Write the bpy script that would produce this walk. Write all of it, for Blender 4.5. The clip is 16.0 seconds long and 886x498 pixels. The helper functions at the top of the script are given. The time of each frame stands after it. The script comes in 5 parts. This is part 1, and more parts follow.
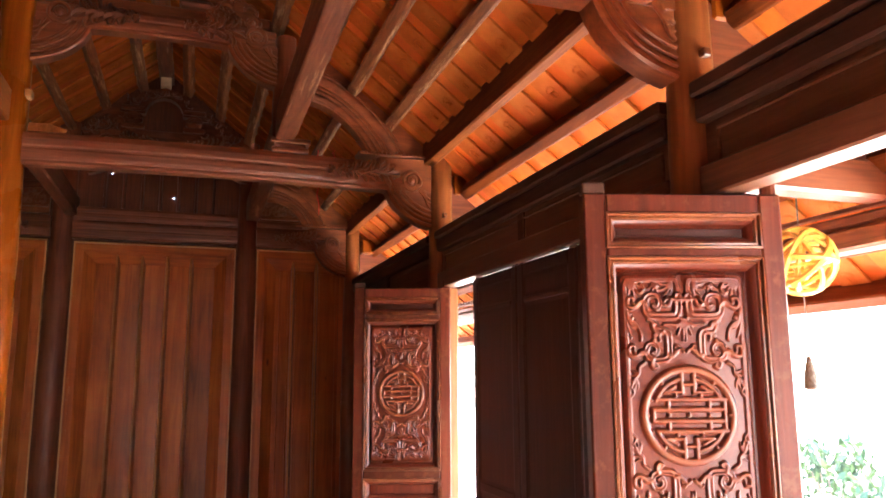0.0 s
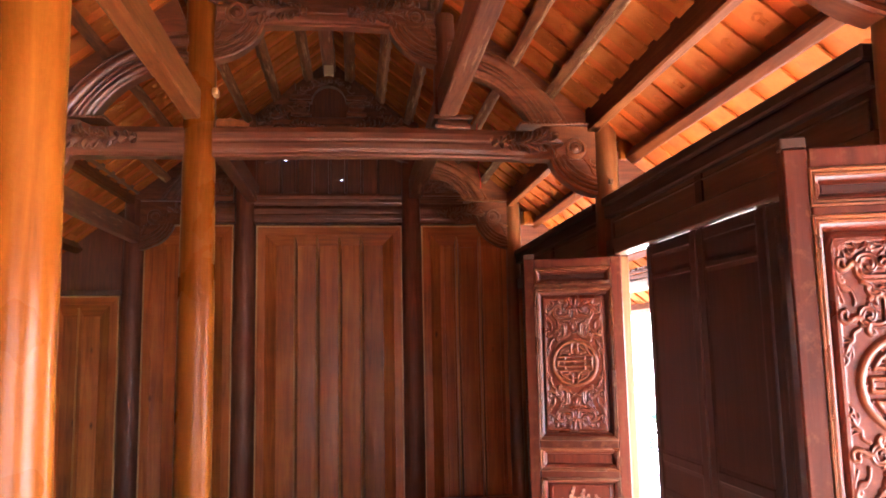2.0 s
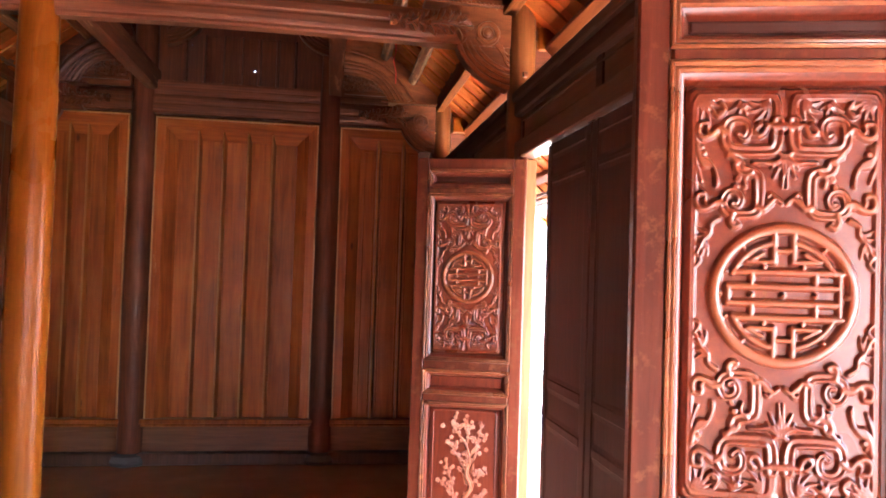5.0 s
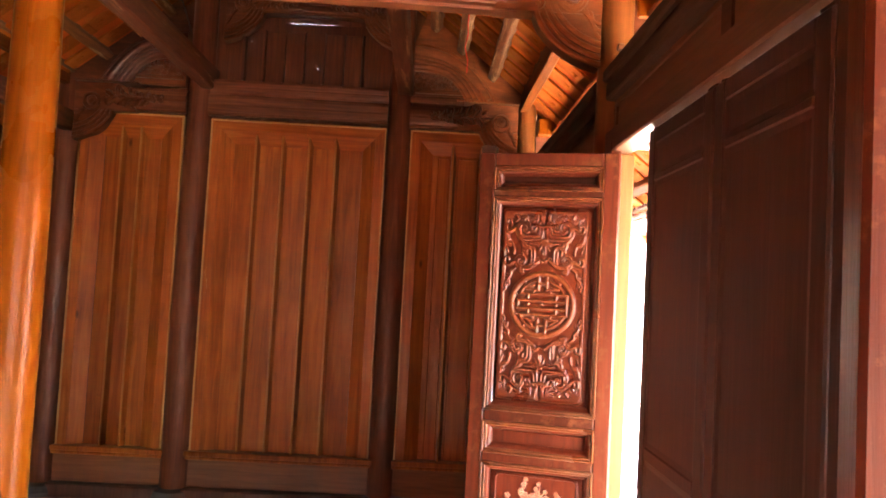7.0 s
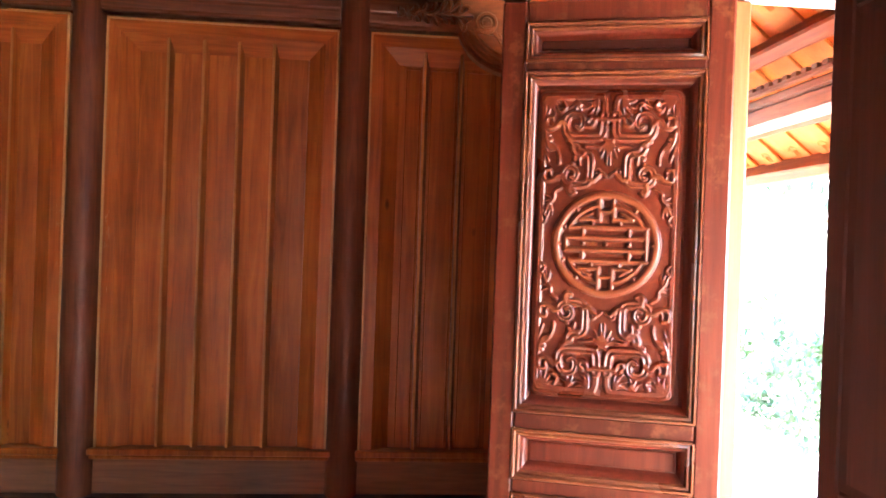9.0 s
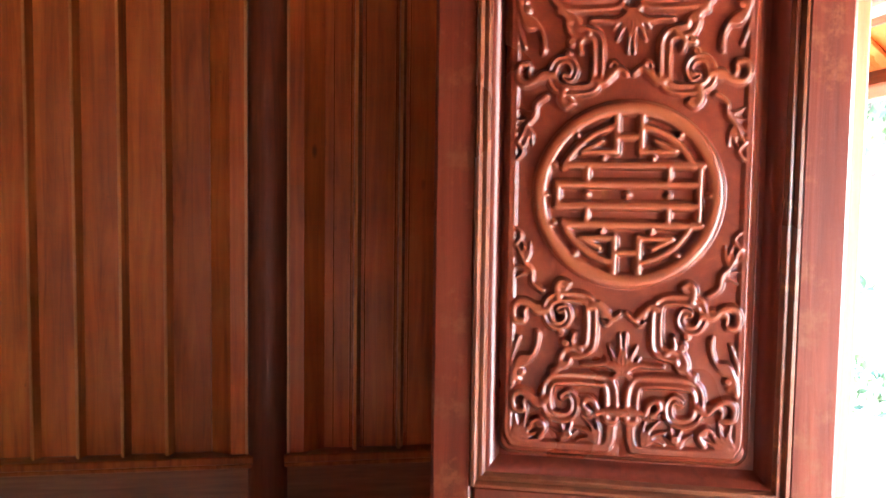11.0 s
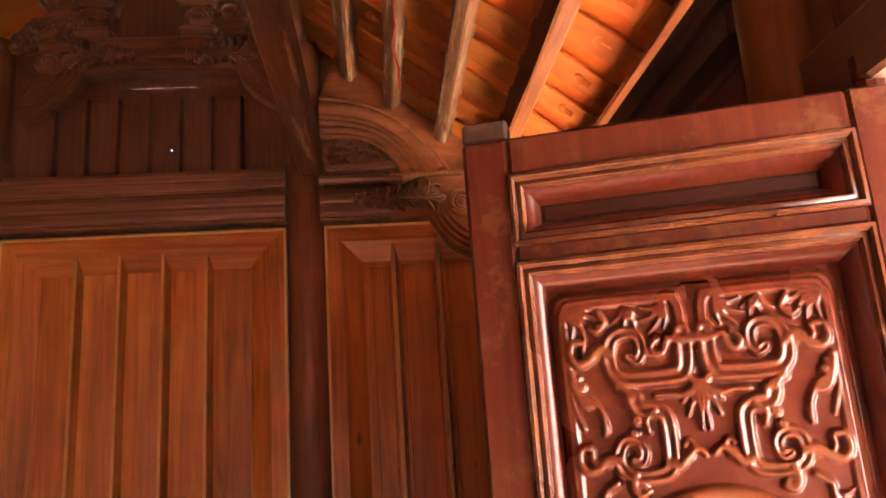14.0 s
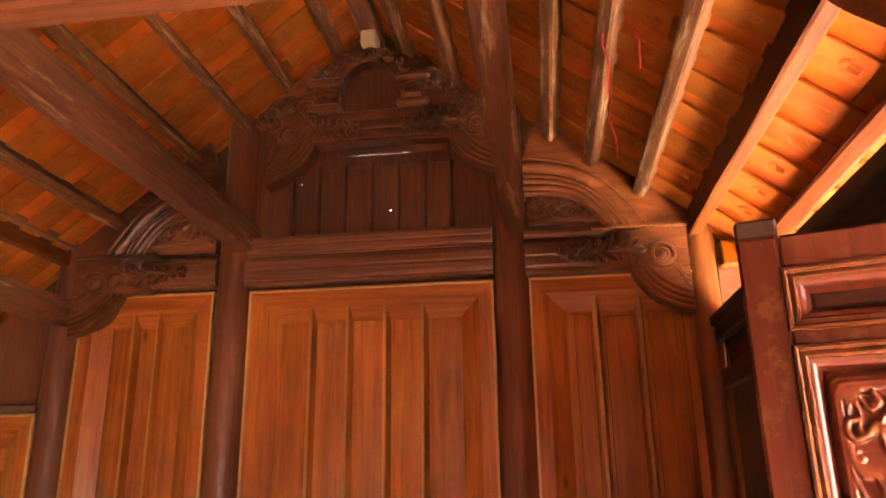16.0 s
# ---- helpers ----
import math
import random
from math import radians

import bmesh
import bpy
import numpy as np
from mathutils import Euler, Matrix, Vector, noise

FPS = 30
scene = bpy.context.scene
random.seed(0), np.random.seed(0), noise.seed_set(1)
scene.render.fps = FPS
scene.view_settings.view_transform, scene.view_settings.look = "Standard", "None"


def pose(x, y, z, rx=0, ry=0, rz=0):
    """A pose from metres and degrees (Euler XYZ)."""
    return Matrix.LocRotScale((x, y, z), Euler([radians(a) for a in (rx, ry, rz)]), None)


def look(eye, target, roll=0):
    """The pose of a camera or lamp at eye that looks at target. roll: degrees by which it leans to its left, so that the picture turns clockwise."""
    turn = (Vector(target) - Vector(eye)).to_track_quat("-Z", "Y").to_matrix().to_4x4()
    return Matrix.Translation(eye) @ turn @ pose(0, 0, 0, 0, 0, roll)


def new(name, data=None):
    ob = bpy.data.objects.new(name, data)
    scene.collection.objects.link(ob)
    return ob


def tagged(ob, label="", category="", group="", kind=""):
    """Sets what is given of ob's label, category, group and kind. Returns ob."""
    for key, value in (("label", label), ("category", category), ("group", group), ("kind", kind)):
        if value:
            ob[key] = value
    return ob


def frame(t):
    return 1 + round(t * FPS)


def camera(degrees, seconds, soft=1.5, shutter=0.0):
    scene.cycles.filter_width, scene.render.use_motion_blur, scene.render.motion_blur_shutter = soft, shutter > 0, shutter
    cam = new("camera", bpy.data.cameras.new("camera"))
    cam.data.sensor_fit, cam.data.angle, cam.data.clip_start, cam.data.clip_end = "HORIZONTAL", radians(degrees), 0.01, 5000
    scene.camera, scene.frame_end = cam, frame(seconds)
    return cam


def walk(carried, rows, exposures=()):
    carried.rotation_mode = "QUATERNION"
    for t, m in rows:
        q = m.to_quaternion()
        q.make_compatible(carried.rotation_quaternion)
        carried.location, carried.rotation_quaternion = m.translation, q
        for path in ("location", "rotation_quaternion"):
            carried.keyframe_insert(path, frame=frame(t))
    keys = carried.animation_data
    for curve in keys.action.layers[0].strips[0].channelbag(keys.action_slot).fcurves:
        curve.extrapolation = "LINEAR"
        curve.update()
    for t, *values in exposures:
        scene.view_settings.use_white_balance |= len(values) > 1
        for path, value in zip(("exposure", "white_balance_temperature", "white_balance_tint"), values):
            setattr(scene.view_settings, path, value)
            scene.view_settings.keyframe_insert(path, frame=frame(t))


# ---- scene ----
# A timber-framed Vietnamese house: y runs along the ridge to the panelled gable, x runs to the door wall in front.
cam = camera(61.6, 16.0, soft=1.8)
PATH = [
    (0, (0.394, -0.216, 1.58), (1.023, 1.654, 1.908), -0.3),
    (0.5, (0.364, -0.216, 1.587), (0.836, 1.703, 1.892), -0.7),
    (1, (0.348, -0.214, 1.587), (0.703, 1.733, 1.875), -1.0),
    (1.5, (0.327, -0.208, 1.587), (0.602, 1.754, 1.863), -1.1),
    (2, (0.31, -0.201, 1.585), (0.545, 1.768, 1.84), -1.2),
    (2.5, (0.303, -0.208, 1.561), (0.542, 1.765, 1.776), -1.2),
    (3, (0.336, -0.194, 1.544), (0.593, 1.782, 1.716), -0.9),
    (3.5, (0.387, -0.179, 1.521), (0.677, 1.796, 1.634), -0.3),
    (4, (0.496, -0.079, 1.484), (0.827, 1.892, 1.547), 0.6),
    (4.2, (0.553, -0.006, 1.476), (0.893, 1.964, 1.529), 0.9),
    (6.3, (1.079, 0.624, 1.533), (1.207, 2.617, 1.639), 3.4),
    (6.5, (1.074, 0.717, 1.528), (1.167, 2.712, 1.641), 3.3),
    (7, (1.039, 0.943, 1.514), (1.077, 2.94, 1.619), 3.0),
    (7.5, (1.03, 1.237, 1.5), (1.054, 3.235, 1.593), 2.6),
    (8, (1.002, 1.503, 1.485), (1.051, 3.502, 1.542), 2.2),
    (8.5, (0.934, 1.778, 1.49), (1.057, 3.774, 1.516), 2.1),
    (9, (0.94, 2.01, 1.456), (1.118, 4.003, 1.447), 2.0),
    (9.2, (0.96, 2.117, 1.449), (1.154, 4.107, 1.425), 1.9),
    (11.3, (1.108, 2.8, 1.464), (1.412, 4.773, 1.332), 0.7),
    (11.5, (1.121, 2.824, 1.466), (1.445, 4.795, 1.366), 0.6),
    (12, (1.143, 2.878, 1.472), (1.526, 4.841, 1.514), 0.0),
    (12.5, (1.177, 2.917, 1.523), (1.58, 4.871, 1.669), -1.1),
    (13, (1.199, 2.915, 1.588), (1.584, 4.861, 1.842), -2.6),
    (13.5, (1.156, 2.873, 1.625), (1.461, 4.815, 1.992), -3.7),
    (14, (1.101, 2.84, 1.673), (1.278, 4.774, 2.151), -4.0),
    (14.5, (1.028, 2.787, 1.704), (1.073, 4.709, 2.253), -3.5),
    (15, (0.993, 2.778, 1.701), (0.915, 4.686, 2.297), -2.7),
    (15.5, (0.956, 2.721, 1.702), (0.783, 4.62, 2.305), -1.8),
    (16, (0.92, 2.62, 1.698), (0.669, 4.515, 2.287), -0.9),
]
walk(cam, [(t, look(eye, target, roll)) for t, eye, target, roll in PATH],
     exposures=[(0, 5.45, 5700, 10), (1.5, 5.8, 5250, 10), (4, 5.85, 5250, 10), (6.5, 5.9, 5700, 10), (7.5, 6.25, 6900, 10), (8.2, 6.25, 5900, 10), (9, 6.25, 5500, 10), (12.5, 5.85, 5300, 10), (14, 6.25, 6000, 10), (16, 6.7, 6700, 10)])

# ---- world, sun, exposure ----
SUN_EL, SUN_AZ = 40.0, 84.0          # height and compass turn of the sun, degrees (turn from +y to +x)
world = bpy.data.worlds.new("sky_world")
scene.world = world
world.use_nodes = True
wn = world.node_tree.nodes
sky = wn.new("ShaderNodeTexSky")
sky.sky_type = "NISHITA"
sky.sun_disc = False
sky.sun_elevation = radians(SUN_EL)
sky.sun_rotation = radians(SUN_AZ)
wn["Background"].inputs["Strength"].default_value = 0.15
world.node_tree.links.new(sky.outputs["Color"], wn["Background"].inputs["Color"])
sun_data = bpy.data.lights.new("sun", "SUN")
sun_data.energy, sun_data.angle, sun_data.color = 5.0, radians(0.6), (1.0, 0.94, 0.84)
sun = new("sun", sun_data)
sun.matrix_world = look((math.sin(radians(SUN_AZ)) * 20, math.cos(radians(SUN_AZ)) * 20, 20 * math.tan(radians(SUN_EL))), (0, 0, 0))

# ---- materials ----
def ramp(nt, stops):
    r = nt.nodes.new("ShaderNodeValToRGB")
    el = r.color_ramp.elements
    while len(el) < len(stops):
        el.new(0.5)
    for e, (p, c) in zip(el, stops):
        e.position, e.color = p, (*c, 1)
    return r


def material(name, rough=0.5, metal=0.0):
    m = bpy.data.materials.new(name)
    m.use_nodes = True
    b = m.node_tree.nodes["Principled BSDF"]
    b.inputs["Roughness"].default_value = rough
    b.inputs["Metallic"].default_value = metal
    return m, m.node_tree, b


def wood(name, dark, mid, light, rough=0.4, grain=(28, 28, 1.6), coat=0.0, bump=0.25, worn=None, worn_at=0.66, spec=0.5, streak=False, knots=False, even=False, rubbed=None, patch_scale=9):
    """Varnished timber with long grain, knots, blotches and worn patches. grain: how fine along x, y, z."""
    m, nt, b = material(name, rough)
    n, l = nt.nodes, nt.links
    tc = n.new("ShaderNodeTexCoord")
    info = n.new("ShaderNodeObjectInfo")
    off = n.new("ShaderNodeVectorMath")
    off.operation = "MULTIPLY_ADD"
    off.inputs[1].default_value = (1, 1, 1)
    shift = n.new("ShaderNodeVectorMath")
    shift.operation = "SCALE"
    shift.inputs[0].default_value = (0, 0, 0) if even else (7.3, 3.1, 5.7)
    l.new(info.outputs["Random"], shift.inputs["Scale"])
    l.new(tc.outputs["Object"], off.inputs[0])
    l.new(shift.outputs["Vector"], off.inputs[2])
    mp = n.new("ShaderNodeMapping")
    mp.inputs["Scale"].default_value = grain
    l.new(off.outputs["Vector"], mp.inputs["Vector"])
    fine = n.new("ShaderNodeTexNoise")
    fine.inputs["Scale"].default_value = 1.6
    fine.inputs["Detail"].default_value = 7
    fine.inputs["Roughness"].default_value = 0.62
    fine.inputs["Distortion"].default_value = 0.9
    l.new(mp.outputs["Vector"], fine.inputs["Vector"])
    big = n.new("ShaderNodeTexNoise")
    big.inputs["Scale"].default_value = 2.3
    big.inputs["Detail"].default_value = 4
    l.new(off.outputs["Vector"], big.inputs["Vector"])
    add = n.new("ShaderNodeMath")
    add.operation = "MULTIPLY_ADD"
    add.inputs[1].default_value = 0.62
    l.new(fine.outputs["Fac"], add.inputs[0])
    half = n.new("ShaderNodeMath")
    half.operation = "MULTIPLY"
    half.inputs[1].default_value = 0.38
    l.new(big.outputs["Fac"], half.inputs[0])
    l.new(half.outputs[0], add.inputs[2])
    rp = ramp(nt, [(0.32, dark), (0.5, mid), (0.68, light)])
    l.new(add.outputs[0], rp.inputs["Fac"])
    vary = n.new("ShaderNodeHueSaturation")
    mr = n.new("ShaderNodeMapRange")
    mr.inputs["To Min"].default_value, mr.inputs["To Max"].default_value = (1.0, 1.0) if even else (0.82, 1.16)
    l.new(info.outputs["Random"], mr.inputs["Value"])
    l.new(mr.outputs["Result"], vary.inputs["Value"])
    l.new(rp.outputs["Color"], vary.inputs["Color"])
    colour = vary.outputs["Color"]
    if worn:
        spots = n.new("ShaderNodeTexNoise")
        spots.inputs["Scale"].default_value = patch_scale
        spots.inputs["Detail"].default_value = 8
        spots.inputs["Roughness"].default_value = 0.7
        if streak:
            spots.inputs["Scale"].default_value = 0.9
            l.new(mp.outputs["Vector"], spots.inputs["Vector"])
        else:
            l.new(off.outputs["Vector"], spots.inputs["Vector"])
        sr = ramp(nt, [(worn_at, (0, 0, 0)), (worn_at + 0.1, (1, 1, 1))])
        l.new(spots.outputs["Fac"], sr.inputs["Fac"])
        mix = n.new("ShaderNodeMixRGB")
        l.new(sr.outputs["Color"], mix.inputs["Fac"])
        l.new(colour, mix.inputs["Color1"])
        mix.inputs["Color2"].default_value = (*worn, 1)
        colour = mix.outputs["Color"]
    if knots:
        stretch = n.new("ShaderNodeMapping")
        stretch.inputs["Scale"].default_value = (1, 1, 0.42)
        l.new(off.outputs["Vector"], stretch.inputs["Vector"])
        cells = n.new("ShaderNodeTexVoronoi")
        cells.inputs["Scale"].default_value = 5.2
        l.new(stretch.outputs["Vector"], cells.inputs["Vector"])
        kr = ramp(nt, [(0.03, (0.85, 0.85, 0.85)), (0.085, (0, 0, 0))])
        l.new(cells.outputs["Distance"], kr.inputs["Fac"])
        knot = n.new("ShaderNodeMixRGB")
        l.new(kr.outputs["Color"], knot.inputs["Fac"])
        l.new(colour, knot.inputs["Color1"])
        knot.inputs["Color2"].default_value = (0.085, 0.020, 0.004, 1)
        colour = knot.outputs["Color"]
    if rubbed:
        # proud parts of the carving paler, unevenly: rubbed finish plus highlights put into colour
        axes = n.new("ShaderNodeSeparateXYZ")
        l.new(tc.outputs["Object"], axes.inputs["Vector"])
        proud = n.new("ShaderNodeMapRange")
        proud.inputs["From Min"].default_value, proud.inputs["From Max"].default_value = -0.005, -0.0105
        l.new(axes.outputs["Y"], proud.inputs["Value"])
        patch = n.new("ShaderNodeMapRange")
        patch.inputs["From Min"].default_value, patch.inputs["From Max"].default_value = 0.38, 0.62
        l.new(big.outputs["Fac"], patch.inputs["Value"])
        amount = n.new("ShaderNodeMath")
        amount.operation = "MULTIPLY"
        l.new(proud.outputs["Result"], amount.inputs[0])
        l.new(patch.outputs["Result"], amount.inputs[1])
        proud_mix = n.new("ShaderNodeMixRGB")
        l.new(amount.outputs[0], proud_mix.inputs["Fac"])
        l.new(colour, proud_mix.inputs["Color1"])
        proud_mix.inputs["Color2"].default_value = (*rubbed, 1)
        colour = proud_mix.outputs["Color"]
    l.new(colour, b.inputs["Base Color"])
    rr = n.new("ShaderNodeMapRange")
    rr.inputs["To Min"].default_value, rr.inputs["To Max"].default_value = rough - 0.1, rough + 0.16
    l.new(big.outputs["Fac"], rr.inputs["Value"])
    l.new(rr.outputs["Result"], b.inputs["Roughness"])
    b.inputs["Coat Weight"].default_value = coat
    b.inputs["Specular IOR Level"].default_value = spec
    b.inputs["Coat Roughness"].default_value = 0.16
    bp = n.new("ShaderNodeBump")
    bp.inputs["Strength"].default_value = bump
    bp.inputs["Distance"].default_value = 0.004
    l.new(fine.outputs["Fac"], bp.inputs["Height"])
    l.new(bp.outputs["Normal"], b.inputs["Normal"])
    return m


def mottled(name, stops, scale=3.0, rough=0.8, bump=0.3, dist=0.01, detail=8, vary=0.2):
    m, nt, b = material(name, rough)
    n, l = nt.nodes, nt.links
    tc = n.new("ShaderNodeTexCoord")
    info = n.new("ShaderNodeObjectInfo")
    geo = n.new("ShaderNodeNewGeometry")
    both = n.new("ShaderNodeMath")
    both.operation = "ADD"
    l.new(info.outputs["Random"], both.inputs[0])
    l.new(geo.outputs["Random Per Island"], both.inputs[1])
    fr = n.new("ShaderNodeMath")
    fr.operation = "FRACT"
    l.new(both.outputs[0], fr.inputs[0])
    off = n.new("ShaderNodeVectorMath")
    off.operation = "ADD"
    l.new(tc.outputs["Object"], off.inputs[0])
    sc = n.new("ShaderNodeVectorMath")
    sc.operation = "SCALE"
    sc.inputs[0].default_value = (9.1, 4.7, 6.3)
    l.new(fr.outputs[0], sc.inputs["Scale"])
    l.new(sc.outputs["Vector"], off.inputs[1])
    a = n.new("ShaderNodeTexNoise")
    a.inputs["Scale"].default_value, a.inputs["Detail"].default_value, a.inputs["Roughness"].default_value = scale, detail, 0.6
    l.new(off.outputs["Vector"], a.inputs["Vector"])
    rp = ramp(nt, stops)
    l.new(a.outputs["Fac"], rp.inputs["Fac"])
    hs = n.new("ShaderNodeHueSaturation")
    mr = n.new("ShaderNodeMapRange")
    mr.inputs["To Min"].default_value, mr.inputs["To Max"].default_value = 1 - vary, 1 + vary
    l.new(fr.outputs[0], mr.inputs["Value"])
    l.new(mr.outputs["Result"], hs.inputs["Value"])
    l.new(rp.outputs["Color"], hs.inputs["Color"])
    l.new(hs.outputs["Color"], b.inputs["Base Color"])
    c = n.new("ShaderNodeTexNoise")
    c.inputs["Scale"].default_value, c.inputs["Detail"].default_value = scale * 14, 4
    l.new(off.outputs["Vector"], c.inputs["Vector"])
    bp = n.new("ShaderNodeBump")
    bp.inputs["Strength"].default_value, bp.inputs["Distance"].default_value = bump, dist
    l.new(c.outputs["Fac"], bp.inputs["Height"])
    l.new(bp.outputs["Normal"], b.inputs["Normal"])
    return m


GZ, GX, GY = (26, 26, 1.5), (1.5, 26, 26), (26, 1.5, 26)
M_PANEL = wood("panel_wood", (0.17, 0.038, 0.0045), (0.35, 0.091, 0.0095), (0.50, 0.156, 0.020), 0.36, (15, 15, 0.9), 0.06, 0.3, (0.12, 0.026, 0.005), 0.66, 0.35, False, True)
M_PANELX = wood("panel_wood_across", (0.17, 0.038, 0.0045), (0.35, 0.091, 0.0095), (0.50, 0.156, 0.020), 0.36, (0.9, 15, 15), 0.06, 0.3, (0.12, 0.026, 0.005), 0.66, 0.35)
M_EDGE = wood("panel_edge_wood", (0.42, 0.20, 0.07), (0.56, 0.29, 0.11), (0.66, 0.37, 0.16), 0.4, GZ, 0.1)
# pale colour that stands for the highlight along the rib edges
M_ARRIS = wood("rib_highlight_wood", (0.34, 0.115, 0.020), (0.47, 0.18, 0.038), (0.56, 0.24, 0.06), 0.36, GZ, 0.2)
M_COLUMN = wood("honey_column_wood", (0.115, 0.026, 0.0010), (0.185, 0.044, 0.0014), (0.25, 0.066, 0.0025), 0.27, (14, 14, 0.9), 0.03, 0.08, (0.27, 0.085, 0.006), 0.72, 0.13)
M_COLDARK = wood("dark_column_wood", (0.075, 0.020, 0.008), (0.135, 0.038, 0.014), (0.20, 0.065, 0.024), 0.42, (18, 18, 1.2), 0.03, 0.2, None, 0.66, 0.35)
M_FCOL = wood("brown_column_wood", (0.10, 0.027, 0.004), (0.175, 0.050, 0.008), (0.25, 0.08, 0.016), 0.34, (18, 18, 1.2), 0.15, 0.15, (0.32, 0.15, 0.045), 0.72)
M_BEAMX = wood("beam_wood_across", (0.07, 0.019, 0.008), (0.145, 0.043, 0.016), (0.22, 0.075, 0.028), 0.36, GX, 0.2, 0.25, (0.34, 0.17, 0.09), 0.73)
M_CARVE = wood("carved_frame_wood", (0.06, 0.016, 0.006), (0.14, 0.039, 0.013), (0.24, 0.078, 0.027), 0.34, (3, 14, 14), 0.3, 0.3, (0.38, 0.20, 0.11), 0.66)
# lighter copy of the carved wood; door-side daylight is in its colour
M_BRACELIT = wood("lit_brace_wood", (0.090, 0.021, 0.005), (0.185, 0.048, 0.011), (0.30, 0.088, 0.022), 0.36, (3, 14, 14), 0.25, 0.3, (0.44, 0.24, 0.12), 0.66)
M_BEAMY = wood("beam_wood_along", (0.07, 0.020, 0.008), (0.15, 0.047, 0.018), (0.25, 0.09, 0.034), 0.5, (26, 2.2, 26), 0.05, 0.4, (0.42, 0.24, 0.13), 0.58, 0.45, True)
M_HONEY = wood("honey_beam_wood", (0.12, 0.032, 0.005), (0.23, 0.066, 0.010), (0.34, 0.110, 0.020), 0.5, (26, 2.2, 26), 0.0, 0.4, (0.40, 0.17, 0.05), 0.62, 0.25, True)
M_PURLIN = wood("raw_purlin_wood", (0.075, 0.024, 0.008), (0.18, 0.062, 0.018), (0.32, 0.125, 0.038), 0.6, (30, 2.6, 30), 0.0, 0.7, (0.46, 0.28, 0.145), 0.55, 0.35, True)
M_PLATE = wood("orange_plate_wood", (0.06, 0.013, 0.002), (0.115, 0.029, 0.004), (0.17, 0.048, 0.008), 0.6, GY, 0.0, 0.35, (0.20, 0.07, 0.015), 0.62, 0.08, True)
M_DOORWALL = wood("door_wall_wood", (0.055, 0.024, 0.015), (0.10, 0.044, 0.027), (0.15, 0.07, 0.043), 0.45, GZ, 0.1, 0.2)
M_DADO = wood("dado_wood", (0.13, 0.046, 0.018), (0.22, 0.082, 0.032), (0.30, 0.12, 0.052), 0.45, GX, 0.1, 0.2)
M_LINTEL = wood("lintel_wood", (0.075, 0.029, 0.014), (0.125, 0.050, 0.023), (0.18, 0.078, 0.038), 0.45, GY, 0.1, 0.25)
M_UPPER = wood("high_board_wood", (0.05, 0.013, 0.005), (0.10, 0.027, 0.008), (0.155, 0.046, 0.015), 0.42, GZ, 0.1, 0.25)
M_RAILDARK = wood("rail_wood", (0.035, 0.015, 0.009), (0.062, 0.027, 0.016), (0.095, 0.043, 0.027), 0.5, GY, 0.0, 0.2, None, 0.66, 0.25)
M_LEAF = wood("red_lacquer_wood", (0.040, 0.0065, 0.003), (0.072, 0.0125, 0.0045), (0.110, 0.022, 0.0075), 0.36, (20, 20, 1.2), 0.0, 0.25, (0.108, 0.034, 0.012), 0.535, 0.22, patch_scale=20)
M_FIELD = wood("red_lacquer_field", (0.054, 0.0075, 0.003), (0.095, 0.0138, 0.0046), (0.138, 0.024, 0.008), 0.30, GZ, 0.10, 0.12, (0.18, 0.06, 0.012), 0.68, 0.28)
# darker field lacquer; the top panel's recess shade is in this colour
M_FIELDSHADE = wood("shaded_field_lacquer", (0.024, 0.006, 0.004), (0.042, 0.0105, 0.006), (0.065, 0.018, 0.010), 0.36, GX, 0.05, 0.12, None, 0.66, 0.28)
M_GILT = wood("worn_red_carving", (0.062, 0.0090, 0.0033), (0.110, 0.0175, 0.0055), (0.165, 0.035, 0.010), 0.27, (20, 20, 20), 0.12, 0.14, (0.22, 0.090, 0.012), 0.64, 0.40, even=True, rubbed=(0.190, 0.052, 0.015))
M_MOULD = wood("rubbed_moulding", (0.07, 0.016, 0.006), (0.125, 0.034, 0.011), (0.21, 0.068, 0.022), 0.26, (9, 9, 9), 0.15, 0.15, (0.30, 0.13, 0.040), 0.60, 0.45)
M_PLUM = wood("rubbed_plum_carving", (0.18, 0.045, 0.02), (0.32, 0.11, 0.055), (0.50, 0.25, 0.15), 0.28, (20, 20, 20), 0.3, 0.15)
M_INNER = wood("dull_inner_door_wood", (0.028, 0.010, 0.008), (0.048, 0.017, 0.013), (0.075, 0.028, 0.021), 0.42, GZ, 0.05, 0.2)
M_JAMB = wood("pale_jamb_wood", (0.15, 0.052, 0.011), (0.22, 0.080, 0.018), (0.29, 0.115, 0.030), 0.5, GZ, 0.0, 0.25, None, 0.66, 0.25)
M_TILE = mottled("orange_roof_tile", [(0.3, (0.34, 0.064, 0.004)), (0.55, (0.50, 0.112, 0.006)), (0.75, (0.58, 0.165, 0.012))], 4, 0.62, 0.25, 0.004, vary=0.20)
M_STAMP = mottled("stamped_roof_tile", [(0.3, (0.28, 0.070, 0.007)), (0.55, (0.39, 0.115, 0.014)), (0.75, (0.46, 0.155, 0.024))], 5, 0.8, 0.35, 0.004, vary=0.20)
for clay in (M_TILE, M_STAMP):
    clay.node_tree.nodes["Principled BSDF"].inputs["Specular IOR Level"].default_value = 0.15
M_TILETOP = mottled("weathered_roof", [(0.3, (0.16, 0.07, 0.05)), (0.6, (0.3, 0.13, 0.08))], 4, 0.9)
M_FLOOR = mottled("worn_floor_tile", [(0.3, (0.24, 0.140, 0.088)), (0.6, (0.32, 0.190, 0.120)), (0.8, (0.38, 0.24, 0.155))], 5, 0.45, 0.15, 0.004)
